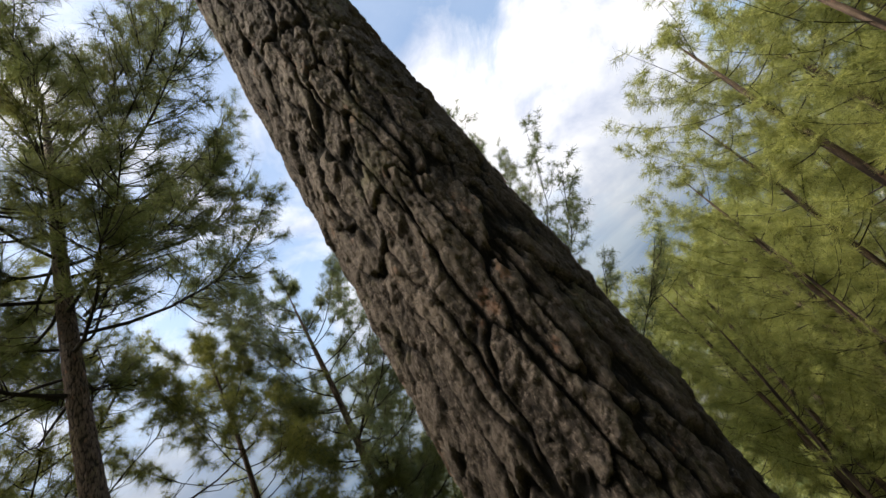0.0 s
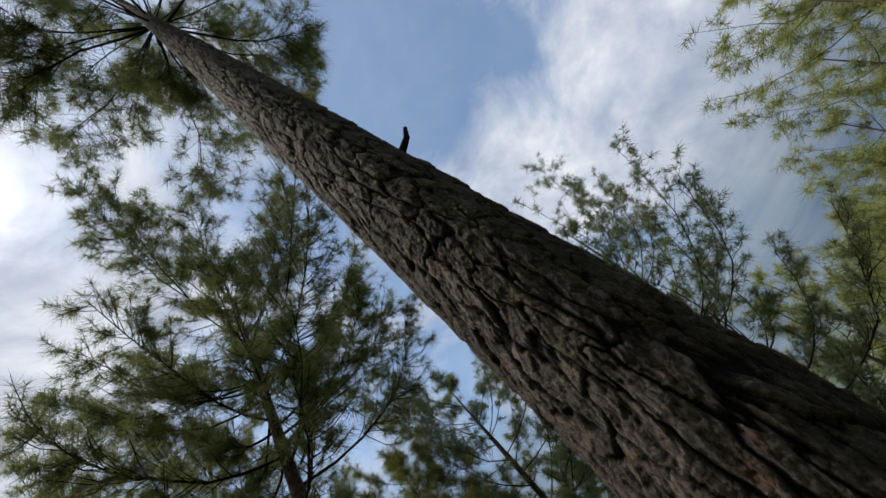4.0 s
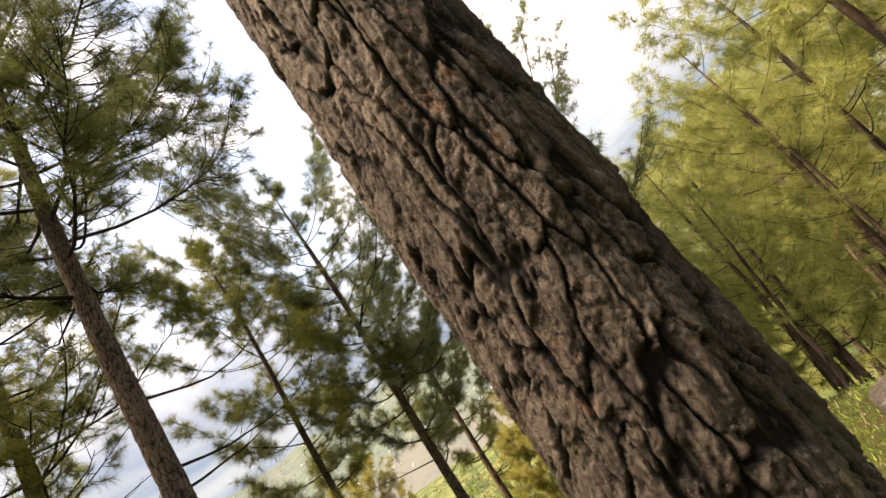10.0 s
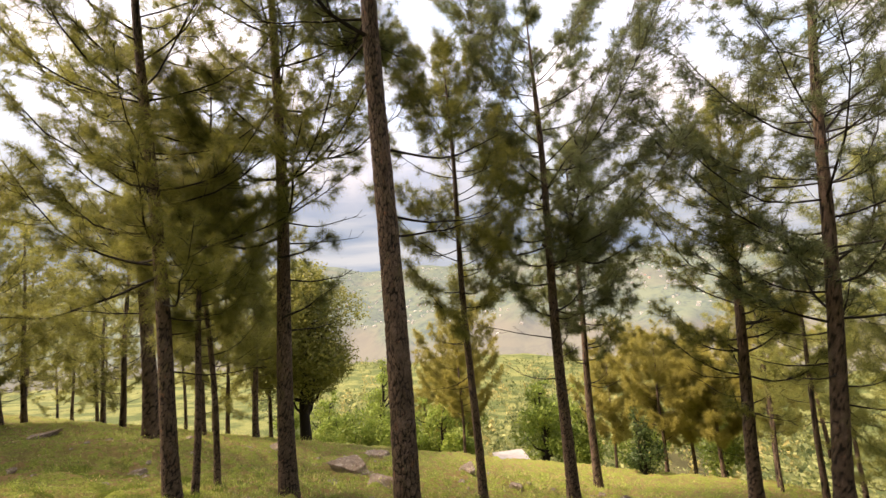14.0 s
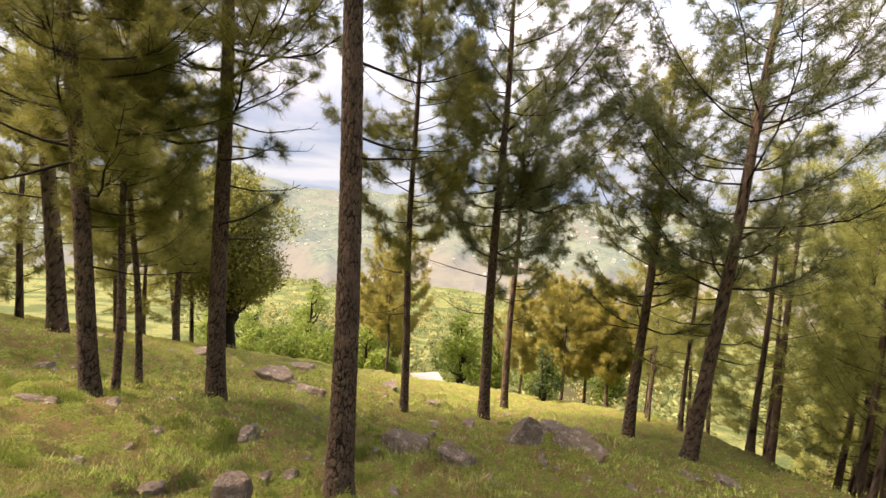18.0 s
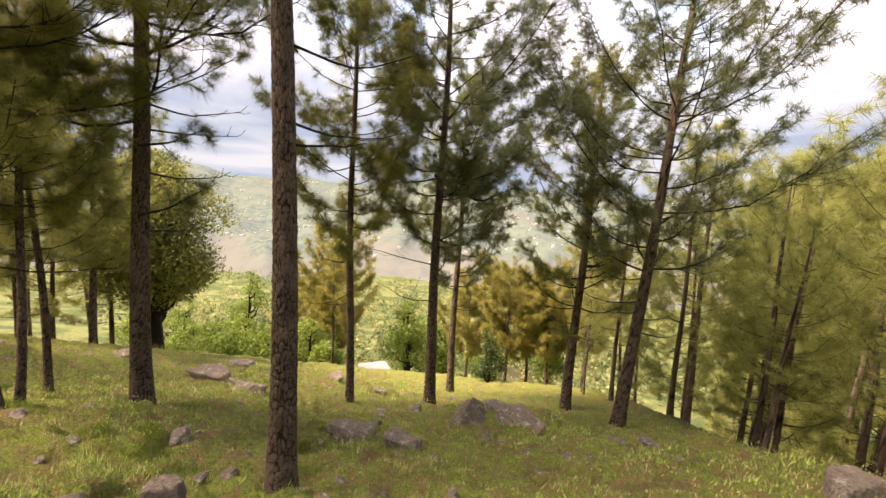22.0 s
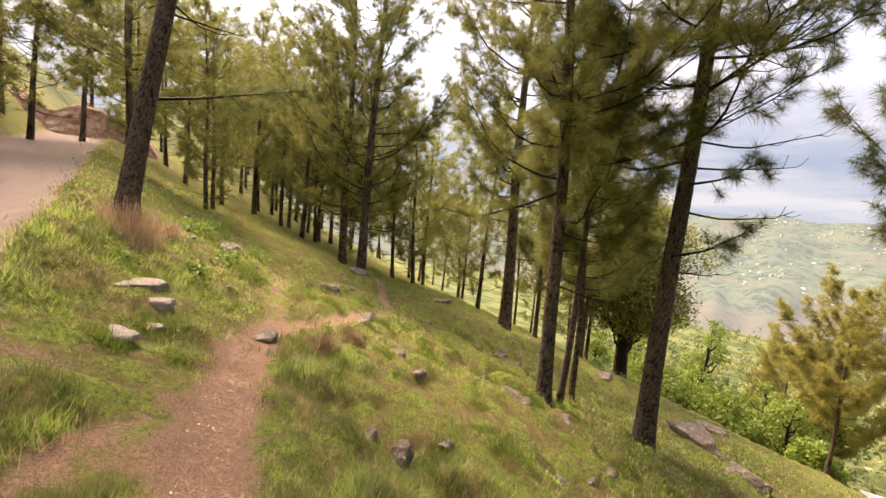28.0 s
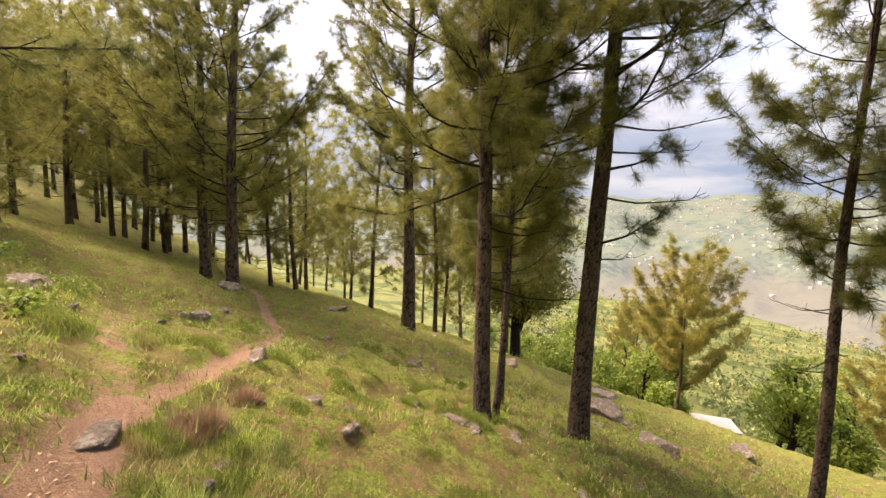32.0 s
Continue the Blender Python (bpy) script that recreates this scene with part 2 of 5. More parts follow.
def ground_material():
    m, t, p = nodes_of("grassy_hillside")
    v = coords(t)
    path = attribute(t, "bare")
    fine = noise_node(t, 42, 12, 0.8, v)
    clump = noise_node(t, 11, 10, 0.75, v)
    mid = noise_node(t, 3.2, 6, 0.65, v)
    broad = noise_node(t, 0.45, 5, 0.6, v)
    turf = noise_node(t, 24, 8, 0.8, v)
    grass = mix(t, ramp(t, clump, [(0.38, (0, 0, 0)), (0.6, (1, 1, 1))]), (0.07, 0.1, 0.02), (0.23, 0.32, 0.055))
    grass = mix(t, ramp(t, turf, [(0.42, (0, 0, 0)), (0.6, (0.85, 0.85, 0.85))]), grass, (0.36, 0.43, 0.1))
    grass = mix(t, ramp(t, fine, [(0.36, (0.8, 0.8, 0.8)), (0.48, (0, 0, 0))]), grass, (0.035, 0.042, 0.012))
    dry = maths(t, "ADD", mid, maths(t, "MULTIPLY", maths(t, "SUBTRACT", clump, 0.5), 0.9))
    grass = mix(t, ramp(t, dry, [(0.49, (0, 0, 0)), (0.58, (0.9, 0.9, 0.9))]), grass, mix(t, turf, (0.15, 0.09, 0.045), (0.4, 0.27, 0.15)))
    between = maths(t, "ADD", attribute(t, "turf"), maths(t, "MULTIPLY", maths(t, "SUBTRACT", clump, 0.5), 1.8))
    grass = mix(t, ramp(t, between, [(0.05, (0.9, 0.9, 0.9)), (0.4, (0, 0, 0))]), grass, mix(t, turf, (0.075, 0.062, 0.022), (0.27, 0.21, 0.1)))
    grass = mix(t, ramp(t, broad, [(0.42, (0, 0, 0)), (0.65, (0.2, 0.2, 0.2))]), grass, (0.26, 0.3, 0.06))
    far = mix(t, ramp(t, noise_node(t, 0.035, 6, 0.6, v), [(0.45, (0, 0, 0)), (0.55, (1, 1, 1))]), (0.05, 0.075, 0.024), (0.15, 0.165, 0.06))
    far = mix(t, ramp(t, noise_node(t, 0.6, 8, 0.75, v), [(0.42, (0, 0, 0)), (0.62, (0.8, 0.8, 0.8))]), far, (0.05, 0.065, 0.022))
    grass = mix(t, attribute(t, "beyond"), grass, far)
    floor = mix(t, clump, (0.045, 0.038, 0.018), (0.12, 0.105, 0.05))
    grass = mix(t, maths(t, "MULTIPLY", attribute(t, "wood"), ramp(t, mid, [(0.3, (1, 1, 1)), (0.7, (0.45, 0.45, 0.45))])), grass, floor)
    earth = mix(t, ramp(t, fine, [(0.35, (0, 0, 0)), (0.65, (1, 1, 1))]), (0.3, 0.165, 0.105), (0.62, 0.41, 0.3))
    litter = mix(t, ramp(t, noise_node(t, 90, 6, 0.8, v), [(0.45, (0, 0, 0)), (0.6, (1, 1, 1))]), (0.2, 0.11, 0.07), (0.66, 0.47, 0.34))
    earth = mix(t, 0.45, earth, litter)
    earth = mix(t, attribute(t, "pale"), earth, mix(t, clump, (0.28, 0.21, 0.18), (0.5, 0.41, 0.37)))
    edge = maths(t, "ADD", path, maths(t, "MULTIPLY", maths(t, "SUBTRACT", mid, 0.5), 1.3))
    edge = maths(t, "ADD", edge, maths(t, "MULTIPLY", maths(t, "SUBTRACT", fine, 0.5), 0.9))
    k = ramp(t, edge, [(0.4, (0, 0, 0)), (0.62, (1, 1, 1))])
    link(t, mix(t, k, grass, earth), p.inputs["Base Color"])
    p.inputs["Roughness"].default_value = 0.95
    p.inputs["Specular IOR Level"].default_value = 0.15
    bump(t, p, maths(t, "ADD", fine, maths(t, "ADD", turf, maths(t, "MULTIPLY", clump, 2.0))), 1.0, 0.1)
    return m


GROUND = ground_material()


def rock_material(name, dark, light, warm, stain=0.7):
    m, t, p = nodes_of(name)
    v = coords(t)
    oi = t.nodes.new("ShaderNodeObjectInfo")
    fine = noise_node(t, 22, 10, 0.7, v)
    broad = noise_node(t, 2.6, 5, 0.6, v)
    c = mix(t, ramp(t, fine, [(0.35, (0, 0, 0)), (0.65, (1, 1, 1))]), dark, light)
    c = mix(t, ramp(t, broad, [(0.45, (0, 0, 0)), (0.6, (0.7, 0.7, 0.7))]), c, warm)
    c = mix(t, maths(t, "MULTIPLY", oi.outputs["Random"], 0.5 * stain), c, (0.2, 0.175, 0.15))
    c = mix(t, ramp(t, noise_node(t, 5, 8, 0.75, v), [(0.54, (0, 0, 0)), (0.58, (0.75, 0.75, 0.75))]), c, (0.42, 0.4, 0.36))
    c = mix(t, ramp(t, noise_node(t, 11, 6, 0.7, v), [(0.34, (stain, stain, stain)), (0.4, (0, 0, 0))]), c, (0.045, 0.038, 0.034))
    c = mix(t, ramp(t, noise_node(t, 3.3, 6, 0.7, v), [(0.6, (0, 0, 0)), (0.68, (0.6, 0.6, 0.6))]), c, (0.12, 0.13, 0.05))
    link(t, c, p.inputs["Base Color"])
    p.inputs["Roughness"].default_value = 0.85
    bump(t, p, maths(t, "ADD", fine, maths(t, "MULTIPLY", noise_node(t, 8, 8, 0.75, v), 2.0)), 1.0, 0.08)
    return m


ROCK = rock_material("weathered_rock", (0.1, 0.08, 0.065), (0.29, 0.235, 0.19), (0.27, 0.19, 0.14))
PALE_ROCK = rock_material("pale_rock", (0.34, 0.28, 0.24), (0.66, 0.58, 0.51), (0.5, 0.37, 0.3), 0.15)


def grass_material():
    m, t, p = nodes_of("grass_blades")
    g = t.nodes.new("ShaderNodeNewGeometry")
    island, v = g.outputs["Random Per Island"], coords(t)
    c = ramp(t, island, [(0.0, (0.06, 0.115, 0.018)), (0.4, (0.28, 0.41, 0.062)), (0.84, (0.46, 0.56, 0.125)), (0.9, (0.5, 0.4, 0.19)), (1.0, (0.62, 0.52, 0.3))])
    c = mix(t, ramp(t, noise_node(t, 1.2, 5, 0.65, v), [(0.5, (0, 0, 0)), (0.59, (0.75, 0.75, 0.75))]), c, mix(t, island, (0.22, 0.14, 0.065), (0.48, 0.36, 0.19)))
    c = mix(t, ramp(t, noise_node(t, 3.1, 5, 0.65, v), [(0.44, (0.8, 0.8, 0.8)), (0.54, (0, 0, 0))]), c, (0.085, 0.115, 0.024))
    link(t, c, p.inputs["Base Color"])
    p.inputs["Roughness"].default_value = 0.6
    tr = t.nodes.new("ShaderNodeBsdfTranslucent")
    link(t, c, tr.inputs["Color"])
    s = t.nodes.new("ShaderNodeMixShader")
    s.inputs[0].default_value = 0.35
    link(t, p.outputs[0], s.inputs[1])
    link(t, tr.outputs[0], s.inputs[2])
    link(t, s.outputs[0], t.nodes["Material Output"].inputs["Surface"])
    return m


GRASS = grass_material()
GRASS_DEEP = needle_material("deep_green_grass", (0.075, 0.115, 0.022), (0.2, 0.27, 0.05))


def plain(name, a, b, scale=3.0, rough=0.85):
    m, t, p = nodes_of(name)
    v = coords(t)
    n = noise_node(t, scale, 8, 0.65, v)
    link(t, mix(t, ramp(t, n, [(0.35, (0, 0, 0)), (0.65, (1, 1, 1))]), a, b), p.inputs["Base Color"])
    p.inputs["Roughness"].default_value = rough
    bump(t, p, n, 0.3, 0.02)
    return m

# ---------------------------------------------------------------- small builders
rng = np.random.default_rng(7)


def mesh_of(name, verts, faces, material=None, smooth=False):
    """A mesh from arrays: verts (n, 3) and faces of one size (m, 3 or 4)."""
    verts, faces = np.ascontiguousarray(verts, np.float32), np.ascontiguousarray(faces, np.int32)
    me = bpy.data.meshes.new(name)
    m, k = faces.shape
    me.vertices.add(len(verts))
    me.vertices.foreach_set("co", verts.ravel())
    me.loops.add(m * k)
    me.loops.foreach_set("vertex_index", faces.ravel())
    me.polygons.add(m)
    me.polygons.foreach_set("loop_start", np.arange(0, m * k, k, dtype=np.int32))
    me.polygons.foreach_set("use_smooth", np.full(m, smooth, dtype=bool))
    if material:
        me.materials.append(material)
    me.update(calc_edges=True)
    return me


def part(name, me, parent, label=""):
    ob = new(name, me)
    ob.parent = parent
    if label:
        tagged(ob, label)
    return ob


def thing(name, x, y, z, label, category, group="", kind=""):
    ob = new(name)
    ob.empty_display_size = 0.3
    ob.matrix_basis = pose(x, y, z)
    return tagged(ob, label, category, group, kind)


def grid_faces(rows, cols, closed):
    i = np.arange(rows - 1)[:, None]
    j = np.arange(cols if closed else cols - 1)[None, :]
    k = (j + 1) % cols
    return np.stack([i * cols + j, i * cols + k, (i + 1) * cols + k, (i + 1) * cols + j], -1).reshape(-1, 4)


def tube(points, radii, sides, closed_tip=True):
    """Verts and quads of a tube along points."""
    p = np.asarray(points, float)
    r = np.asarray(radii, float)
    d = np.gradient(p, axis=0)
    d /= np.linalg.norm(d, axis=1)[:, None] + 1e-9
    ref = np.array([1.0, 0, 0]) if abs(d[0, 0]) < 0.8 else np.array([0, 1.0, 0])
    u = np.cross(d, ref)
    u /= np.linalg.norm(u, axis=1)[:, None] + 1e-9
    v = np.cross(d, u)
    a = np.arange(sides) * 2 * math.pi / sides
    ring = np.cos(a)[None, :, None] * u[:, None, :] + np.sin(a)[None, :, None] * v[:, None, :]
    verts = (p[:, None, :] + ring * r[:, None, None]).reshape(-1, 3)
    return verts, grid_faces(len(p), sides, True)


def sticks(rows):
    """Thin three-sided tapering sticks, all at once: rows of start, end, radius, end radius."""
    a = np.array([r[0] for r in rows])
    b = np.array([r[1] for r in rows])
    ra, rb = np.array([r[2] for r in rows])[:, None, None], np.array([r[3] for r in rows])[:, None, None]
    d = b - a
    d /= np.linalg.norm(d, axis=1)[:, None] + 1e-9
    u = np.cross(d, np.array([0.31, 0.87, 0.38]))
    u /= np.linalg.norm(u, axis=1)[:, None] + 1e-9
    v = np.cross(d, u)
    c, s = np.cos(np.arange(3) * 2.0944)[None, :, None], np.sin(np.arange(3) * 2.0944)[None, :, None]
    ring = c * u[:, None, :] + s * v[:, None, :]
    V = np.concatenate([a[:, None, :] + ring * ra, b[:, None, :] + ring * rb], 1)
    F = np.array([(0, 1, 4, 3), (1, 2, 5, 4), (2, 0, 3, 5)])
    return V.reshape(-1, 3), (F[None] + 6 * np.arange(len(rows))[:, None, None]).reshape(-1, 4)


def joined(pieces):
    vs, fs, n = [], [], 0
    for v, f in pieces:
        vs.append(v)
        fs.append(f + n)
        n += len(v)
    return np.concatenate(vs), np.concatenate(fs)


def hash2(i, j, k=0):
    h = np.sin(i * 127.1 + j * 311.7 + k * 74.7) * 43758.5453
    return h - np.floor(h)


def value_noise(x, y, seed=0):
    xi, yi = np.floor(x), np.floor(y)
    fx, fy = x - xi, y - yi
    fx, fy = fx * fx * (3 - 2 * fx), fy * fy * (3 - 2 * fy)
    a, b = hash2(xi, yi, seed), hash2(xi + 1, yi, seed)
    c, d = hash2(xi, yi + 1, seed), hash2(xi + 1, yi + 1, seed)
    return (a + (b - a) * fx) * (1 - fy) + (c + (d - c) * fx) * fy - 0.5


def fbm(x, y, seed=0, octaves=4):
    s, w = 0, 1.0
    for o in range(octaves):
        s = s + w * value_noise(x * 2 ** o + 17.3 * o, y * 2 ** o - 9.1 * o, seed + o)
        w *= 0.5
    return s


# ---------------------------------------------------------------- pines
def cells(u, v, count, seed, squash=0.8):
    """Nearest cell of a scattered lattice that closes round the trunk: gap to the next, a random value, height in the cell."""
    best, second, ident, along = np.full(u.shape, 9.0), np.full(u.shape, 9.0), np.zeros(u.shape), np.zeros(u.shape)
    ui, vi = np.floor(u), np.floor(v)
    for di in (-1, 0, 1):
        for dj in (-1, 0, 1):
            ci, cj = ui + di, vi + dj
            cw = np.mod(ci, count)
            py = cj + 0.05 + 0.9 * hash2(cw, cj, seed + 5)
            d = np.hypot(u - ci - 0.1 - 0.8 * hash2(cw, cj, seed), (v - py) * squash)
            near = d < best
            second = np.where(near, best, np.minimum(second, d))
            ident = np.where(near, hash2(cw, cj, seed + 9), ident)
            along = np.where(near, v - py, along)
            best = np.where(near, d, best)
    return second - best, ident, along


def step(x):
    x = np.clip(x, 0, 1)
    return x * x * (3 - 2 * x)


def layers(n, levels):
    """Terraces with steep risers, like bark that peels in sheets."""
    q = (n + 0.5) * levels
    f = q - np.floor(q)
    return (np.floor(q) + step((f - 0.82) / 0.18)) / levels


def bark_trunk(line, radii, sides, rows, plate=0.075, depth=0.012, seed=0, as_given=False, crack=0.2, angles=None):
    """A trunk along a polyline (t in 0..1), with raised, peeling bark plates split by fissures."""
    t = np.linspace(0, 1, rows) ** 1.5
    src = np.linspace(0, 1, len(line))
    p = np.stack([np.interp(t, src, np.asarray(line)[:, k]) for k in range(3)], 1)
    r = np.interp(t, src, radii)
    if as_given:
        p, r = np.asarray(line), np.asarray(radii)
    a = np.arange(sides) * 2 * math.pi / sides if angles is None else angles
    sides = len(a)
    length = np.concatenate([[0], np.cumsum(np.linalg.norm(np.diff(p, axis=0), axis=1))])
    A, Z = np.meshgrid(a, length)
    rm = float(np.mean(r)) if not as_given else float(r[0])
    X, Y = np.cos(A) * rm, np.sin(A) * rm
    w1 = fbm(X * 9 + Z * 2.5, Y * 9 + Z * 2.5, seed)
    w2 = fbm(X * 30 + 5 - Z * 9, Y * 30 + Z * 22, seed + 4)
    w3 = fbm(X * 13 + 9, Y * 13 + Z * 5, seed + 3)
    count = max(5, round(2 * math.pi * rm / plate))
    gap, ident, along = cells(A / (2 * math.pi) * count + 0.9 * w1 + 0.1 * w2, Z / (plate * 2.6) + 0.9 * w3 + 0.12 * w2, count, seed, 0.8)
    wide = crack * np.clip(0.35 + 1.5 * (w3 + 0.45), 0.2, 2)
    gap = step(gap / wide + 0.12 * w2)
    small = max(9, round(2 * math.pi * rm / (plate * 0.42)))
    gap2, id2, along2 = cells(A / (2 * math.pi) * small + 1.5 * w1 + 0.2 * w2, Z / (plate * 0.95) + 0.9 * w3 + 0.2 * w2, small, seed + 11, 0.9)
    gap2 = step(gap2 / 0.1)
    sheet = layers(fbm(X * 18 + 3, Y * 18 + Z * 8, seed + 1, 4) + 0.1 * w2, 5)
    leaf = layers(fbm(X * 46 - 3 + Z * 7, Y * 46 + Z * 27, seed + 7, 3), 4)
    fine = fbm(X * 120 + 3 + Z * 31, Y * 120 + Z * 95, seed + 2, 3)
    top = 0.75 + 0.3 * ident + 0.5 * (sheet - 0.5) + 0.22 * (leaf - 0.5) - 0.16 * along
    top = top + (id2 - 0.5) * 0.34 - 0.16 * (1 - gap2) - 0.3 * along2 * id2
    relief = depth * (gap * top - 0.75 + 0.26 * fine * (0.4 + 0.6 * gap))
    # tone of the plates, dropping to dark inside the fissures
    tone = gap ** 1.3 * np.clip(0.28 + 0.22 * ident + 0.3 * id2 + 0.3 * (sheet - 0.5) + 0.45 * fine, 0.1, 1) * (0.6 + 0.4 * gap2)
    fade = np.clip(r / max(r[0], 1e-6), 0.3, 1)[:, None]
    flare = 1 + 0.35 * np.exp(-Z / (3.2 * r[0])) * (1 + 0.4 * np.cos(A * 3 + seed) * np.exp(-Z / (1.5 * r[0])))
    R = r[:, None] * flare + relief * fade
    verts = np.stack([p[:, 0:1] + R * np.cos(A), p[:, 1:2] + R * np.sin(A), np.repeat(p[:, 2:3], sides, 1)], -1).reshape(-1, 3)
    return verts, grid_faces(rows if not as_given else len(p), sides, True), tone.reshape(-1)


def tuft_mesh(places, ways, size, needles=22, width=0.007, seed=0):
    """Bottle brushes of long needles at the ends of shoots: each needle is one thin blade."""
    g = np.random.default_rng(seed)
    n = len(places)
    P = np.repeat(np.asarray(places), needles, 0)
    W = np.repeat(np.asarray(ways), needles, 0)
    big = np.repeat(g.uniform(0.65, 1.2, (n, 1)), needles, 0)
    round_about = np.cross(W, g.normal(size=(n * needles, 3)))
    round_about /= np.linalg.norm(round_about, axis=1)[:, None] + 1e-9
    f = g.uniform(0, 1, (n * needles, 1))
    d = W * (0.8 * f - 0.1) + round_about * g.uniform(0.6, 1.1, (n * needles, 1)) * (1.15 - 0.6 * f) + 0.15 * g.normal(size=(n * needles, 3))
    d /= np.linalg.norm(d, axis=1)[:, None]
    L = size * big * g.uniform(0.72, 1.1, (n * needles, 1))
    side = np.cross(d, g.normal(size=(n * needles, 3)))
    side /= np.linalg.norm(side, axis=1)[:, None] + 1e-9
    root = P - W * size * big * 0.5 * (1 - f)
    tip = root + d * L
    tip[:, 2] -= 0.1 * L[:, 0]
    V = np.stack([root - side * width, root + side * width, tip], 1).reshape(-1, 3)
    F = np.arange(len(V)).reshape(-1, 3)
    return V, F


def unit(v):
    return v / (np.linalg.norm(v) + 1e-9)


def pine_parts(height, lean, bend, r0, crown_from, crown_r, seed, whorls=11, per=4, dead=5, density=1.0, tuft=0.2, needles=22, sides=20, rows=90, top_r=0.3, fat=0.007, bark=(0.07, 0.014), far=False, scatter=0.03):
    """Shapes of one pine with its foot at the origin: trunk, branches, foliage per branch."""
    g = np.random.default_rng(seed)
    n = 24
    t = np.linspace(0, 1, n)
    line = np.stack([lean[0] * t * height + bend[0] * np.sin(t * math.pi) + 0.04 * np.sin(t * 9 + seed), lean[1] * t * height + bend[1] * np.sin(t * math.pi) + 0.04 * np.cos(t * 8 + seed), t * height - 0.15], 1)
    radii = r0 * (1 - t * (1 - top_r) if top_r > 0.29 else (1 - t) ** 0.75 * 0.96 + 0.04)
    radii = radii * np.where(t > 0.8, 1 - 0.75 * (t - 0.8) / 0.2, 1)
    trunk = bark_trunk(line, radii, sides, rows, bark[0], bark[1], seed=seed)
    branches = []

    def at(h):
        return np.array([np.interp(h, t, line[:, k]) for k in range(3)]), float(np.interp(h, t, radii))

    def branch(h, az, length, rise, thick, leafy):
        o, tr = at(h)
        k = 7
        s = np.linspace(0, 1, k)
        hor = np.array([math.cos(az), math.sin(az), 0])
        sidew = np.array([-hor[1], hor[0], 0])
        droop = g.uniform(0.03, 0.16) if leafy else g.uniform(0.0, 0.1)
        pts = o + hor * (tr * 0.6) + np.outer(s * length, hor) + np.outer(np.sin(s * 5 + g.uniform(0, 6)) * 0.05 * length * s, sidew)
        pts[:, 2] += length * (rise * s - droop * np.sin(s * math.pi) + 0.35 * s ** 3 * (1 if leafy else 0.1))
        pts += g.normal(size=pts.shape) * 0.015 * length * s[:, None]
        wood = [tube(pts, thick * (1 - 0.75 * s), 3 if far else 5)]
        places, ways, thin = [], [], []
        twigs = int((4 + length * 3.0) * (density if leafy else 0.5))
        for q in range(twigs):
            f = 0.22 + 0.78 * g.uniform() ** 0.8
            b = np.array([np.interp(f, s, pts[:, c]) for c in range(3)])
            way = unit(hor * g.uniform(0.3, 1.0) + sidew * g.normal() * 0.8 + np.array([0, 0, g.uniform(-0.15, 0.7)]))
            ln = length * g.uniform(0.14, 0.36) * (1.15 - 0.5 * f)
            mid = b + way * ln * 0.5 + np.array([0, 0, -0.05 * ln])
            end = b + way * ln + np.array([0, 0, 0.14 * ln])
            if not far:
                thin += [(b, mid, thick * 0.34, thick * 0.24), (mid, end, thick * 0.24, thick * 0.1 + 0.003)]
            elif q % 2:
                thin.append((b, end, thick * 0.3, thick * 0.1 + 0.003))
            if leafy:
                places.append(end)
                ways.append(unit(way + np.array([0, 0, g.uniform(0.1, 0.7)])))
                for e in range(2 if ln > 0.35 else 1):
                    z = unit(way + g.normal(size=3) * 0.65 + np.array([0, 0, 0.35]))
                    o2 = b + (end - b) * g.uniform(0.35, 0.9)
                    e2 = o2 + z * g.uniform(0.12, 0.3)
                    if not far:
                        thin.append((o2, e2, thick * 0.16 + 0.002, 0.003))
                    places.append(e2)
                    ways.append(z)
        if leafy:
            places.append(pts[-1])
            ways.append(unit(pts[-1] - pts[-2]))
        if thin:
            wood.append(sticks(thin))
        leaves = tuft_mesh(places, ways, tuft, needles, fat, int(g.integers(1e9))) if places else None
        branches.append((joined(wood), leaves))

    for w in range(whorls):
        f = w / max(whorls - 1, 1)
        h = crown_from + (0.985 - crown_from) * f
        shape = min(0.55 + 1.3 * f, 1.0) * (1 - f ** 2.6) ** 0.6 + 0.14
        spin = g.uniform(0, 6.28)
        for b in range(per if f < 0.85 else 3):
            az = spin + b * 6.283 / per + g.normal() * 0.5
            size = g.choice([0.45, 0.8, 1.0, 1.2], p=[0.2, 0.3, 0.3, 0.2]) * g.uniform(0.85, 1.1)
            branch(h + g.normal() * scatter * (1 - f), az, crown_r * shape * size, g.uniform(0.05, 0.6) + 0.6 * f ** 1.5, max(0.011, r0 * 0.18 * (1 - 0.6 * f)), True)
    for b in range(dead):
        branch(g.uniform(crown_from * 0.55, crown_from), g.uniform(0, 6.28), crown_r * g.uniform(0.3, 0.75), g.uniform(-0.1, 0.2), r0 * 0.12, False)
    return trunk, branches


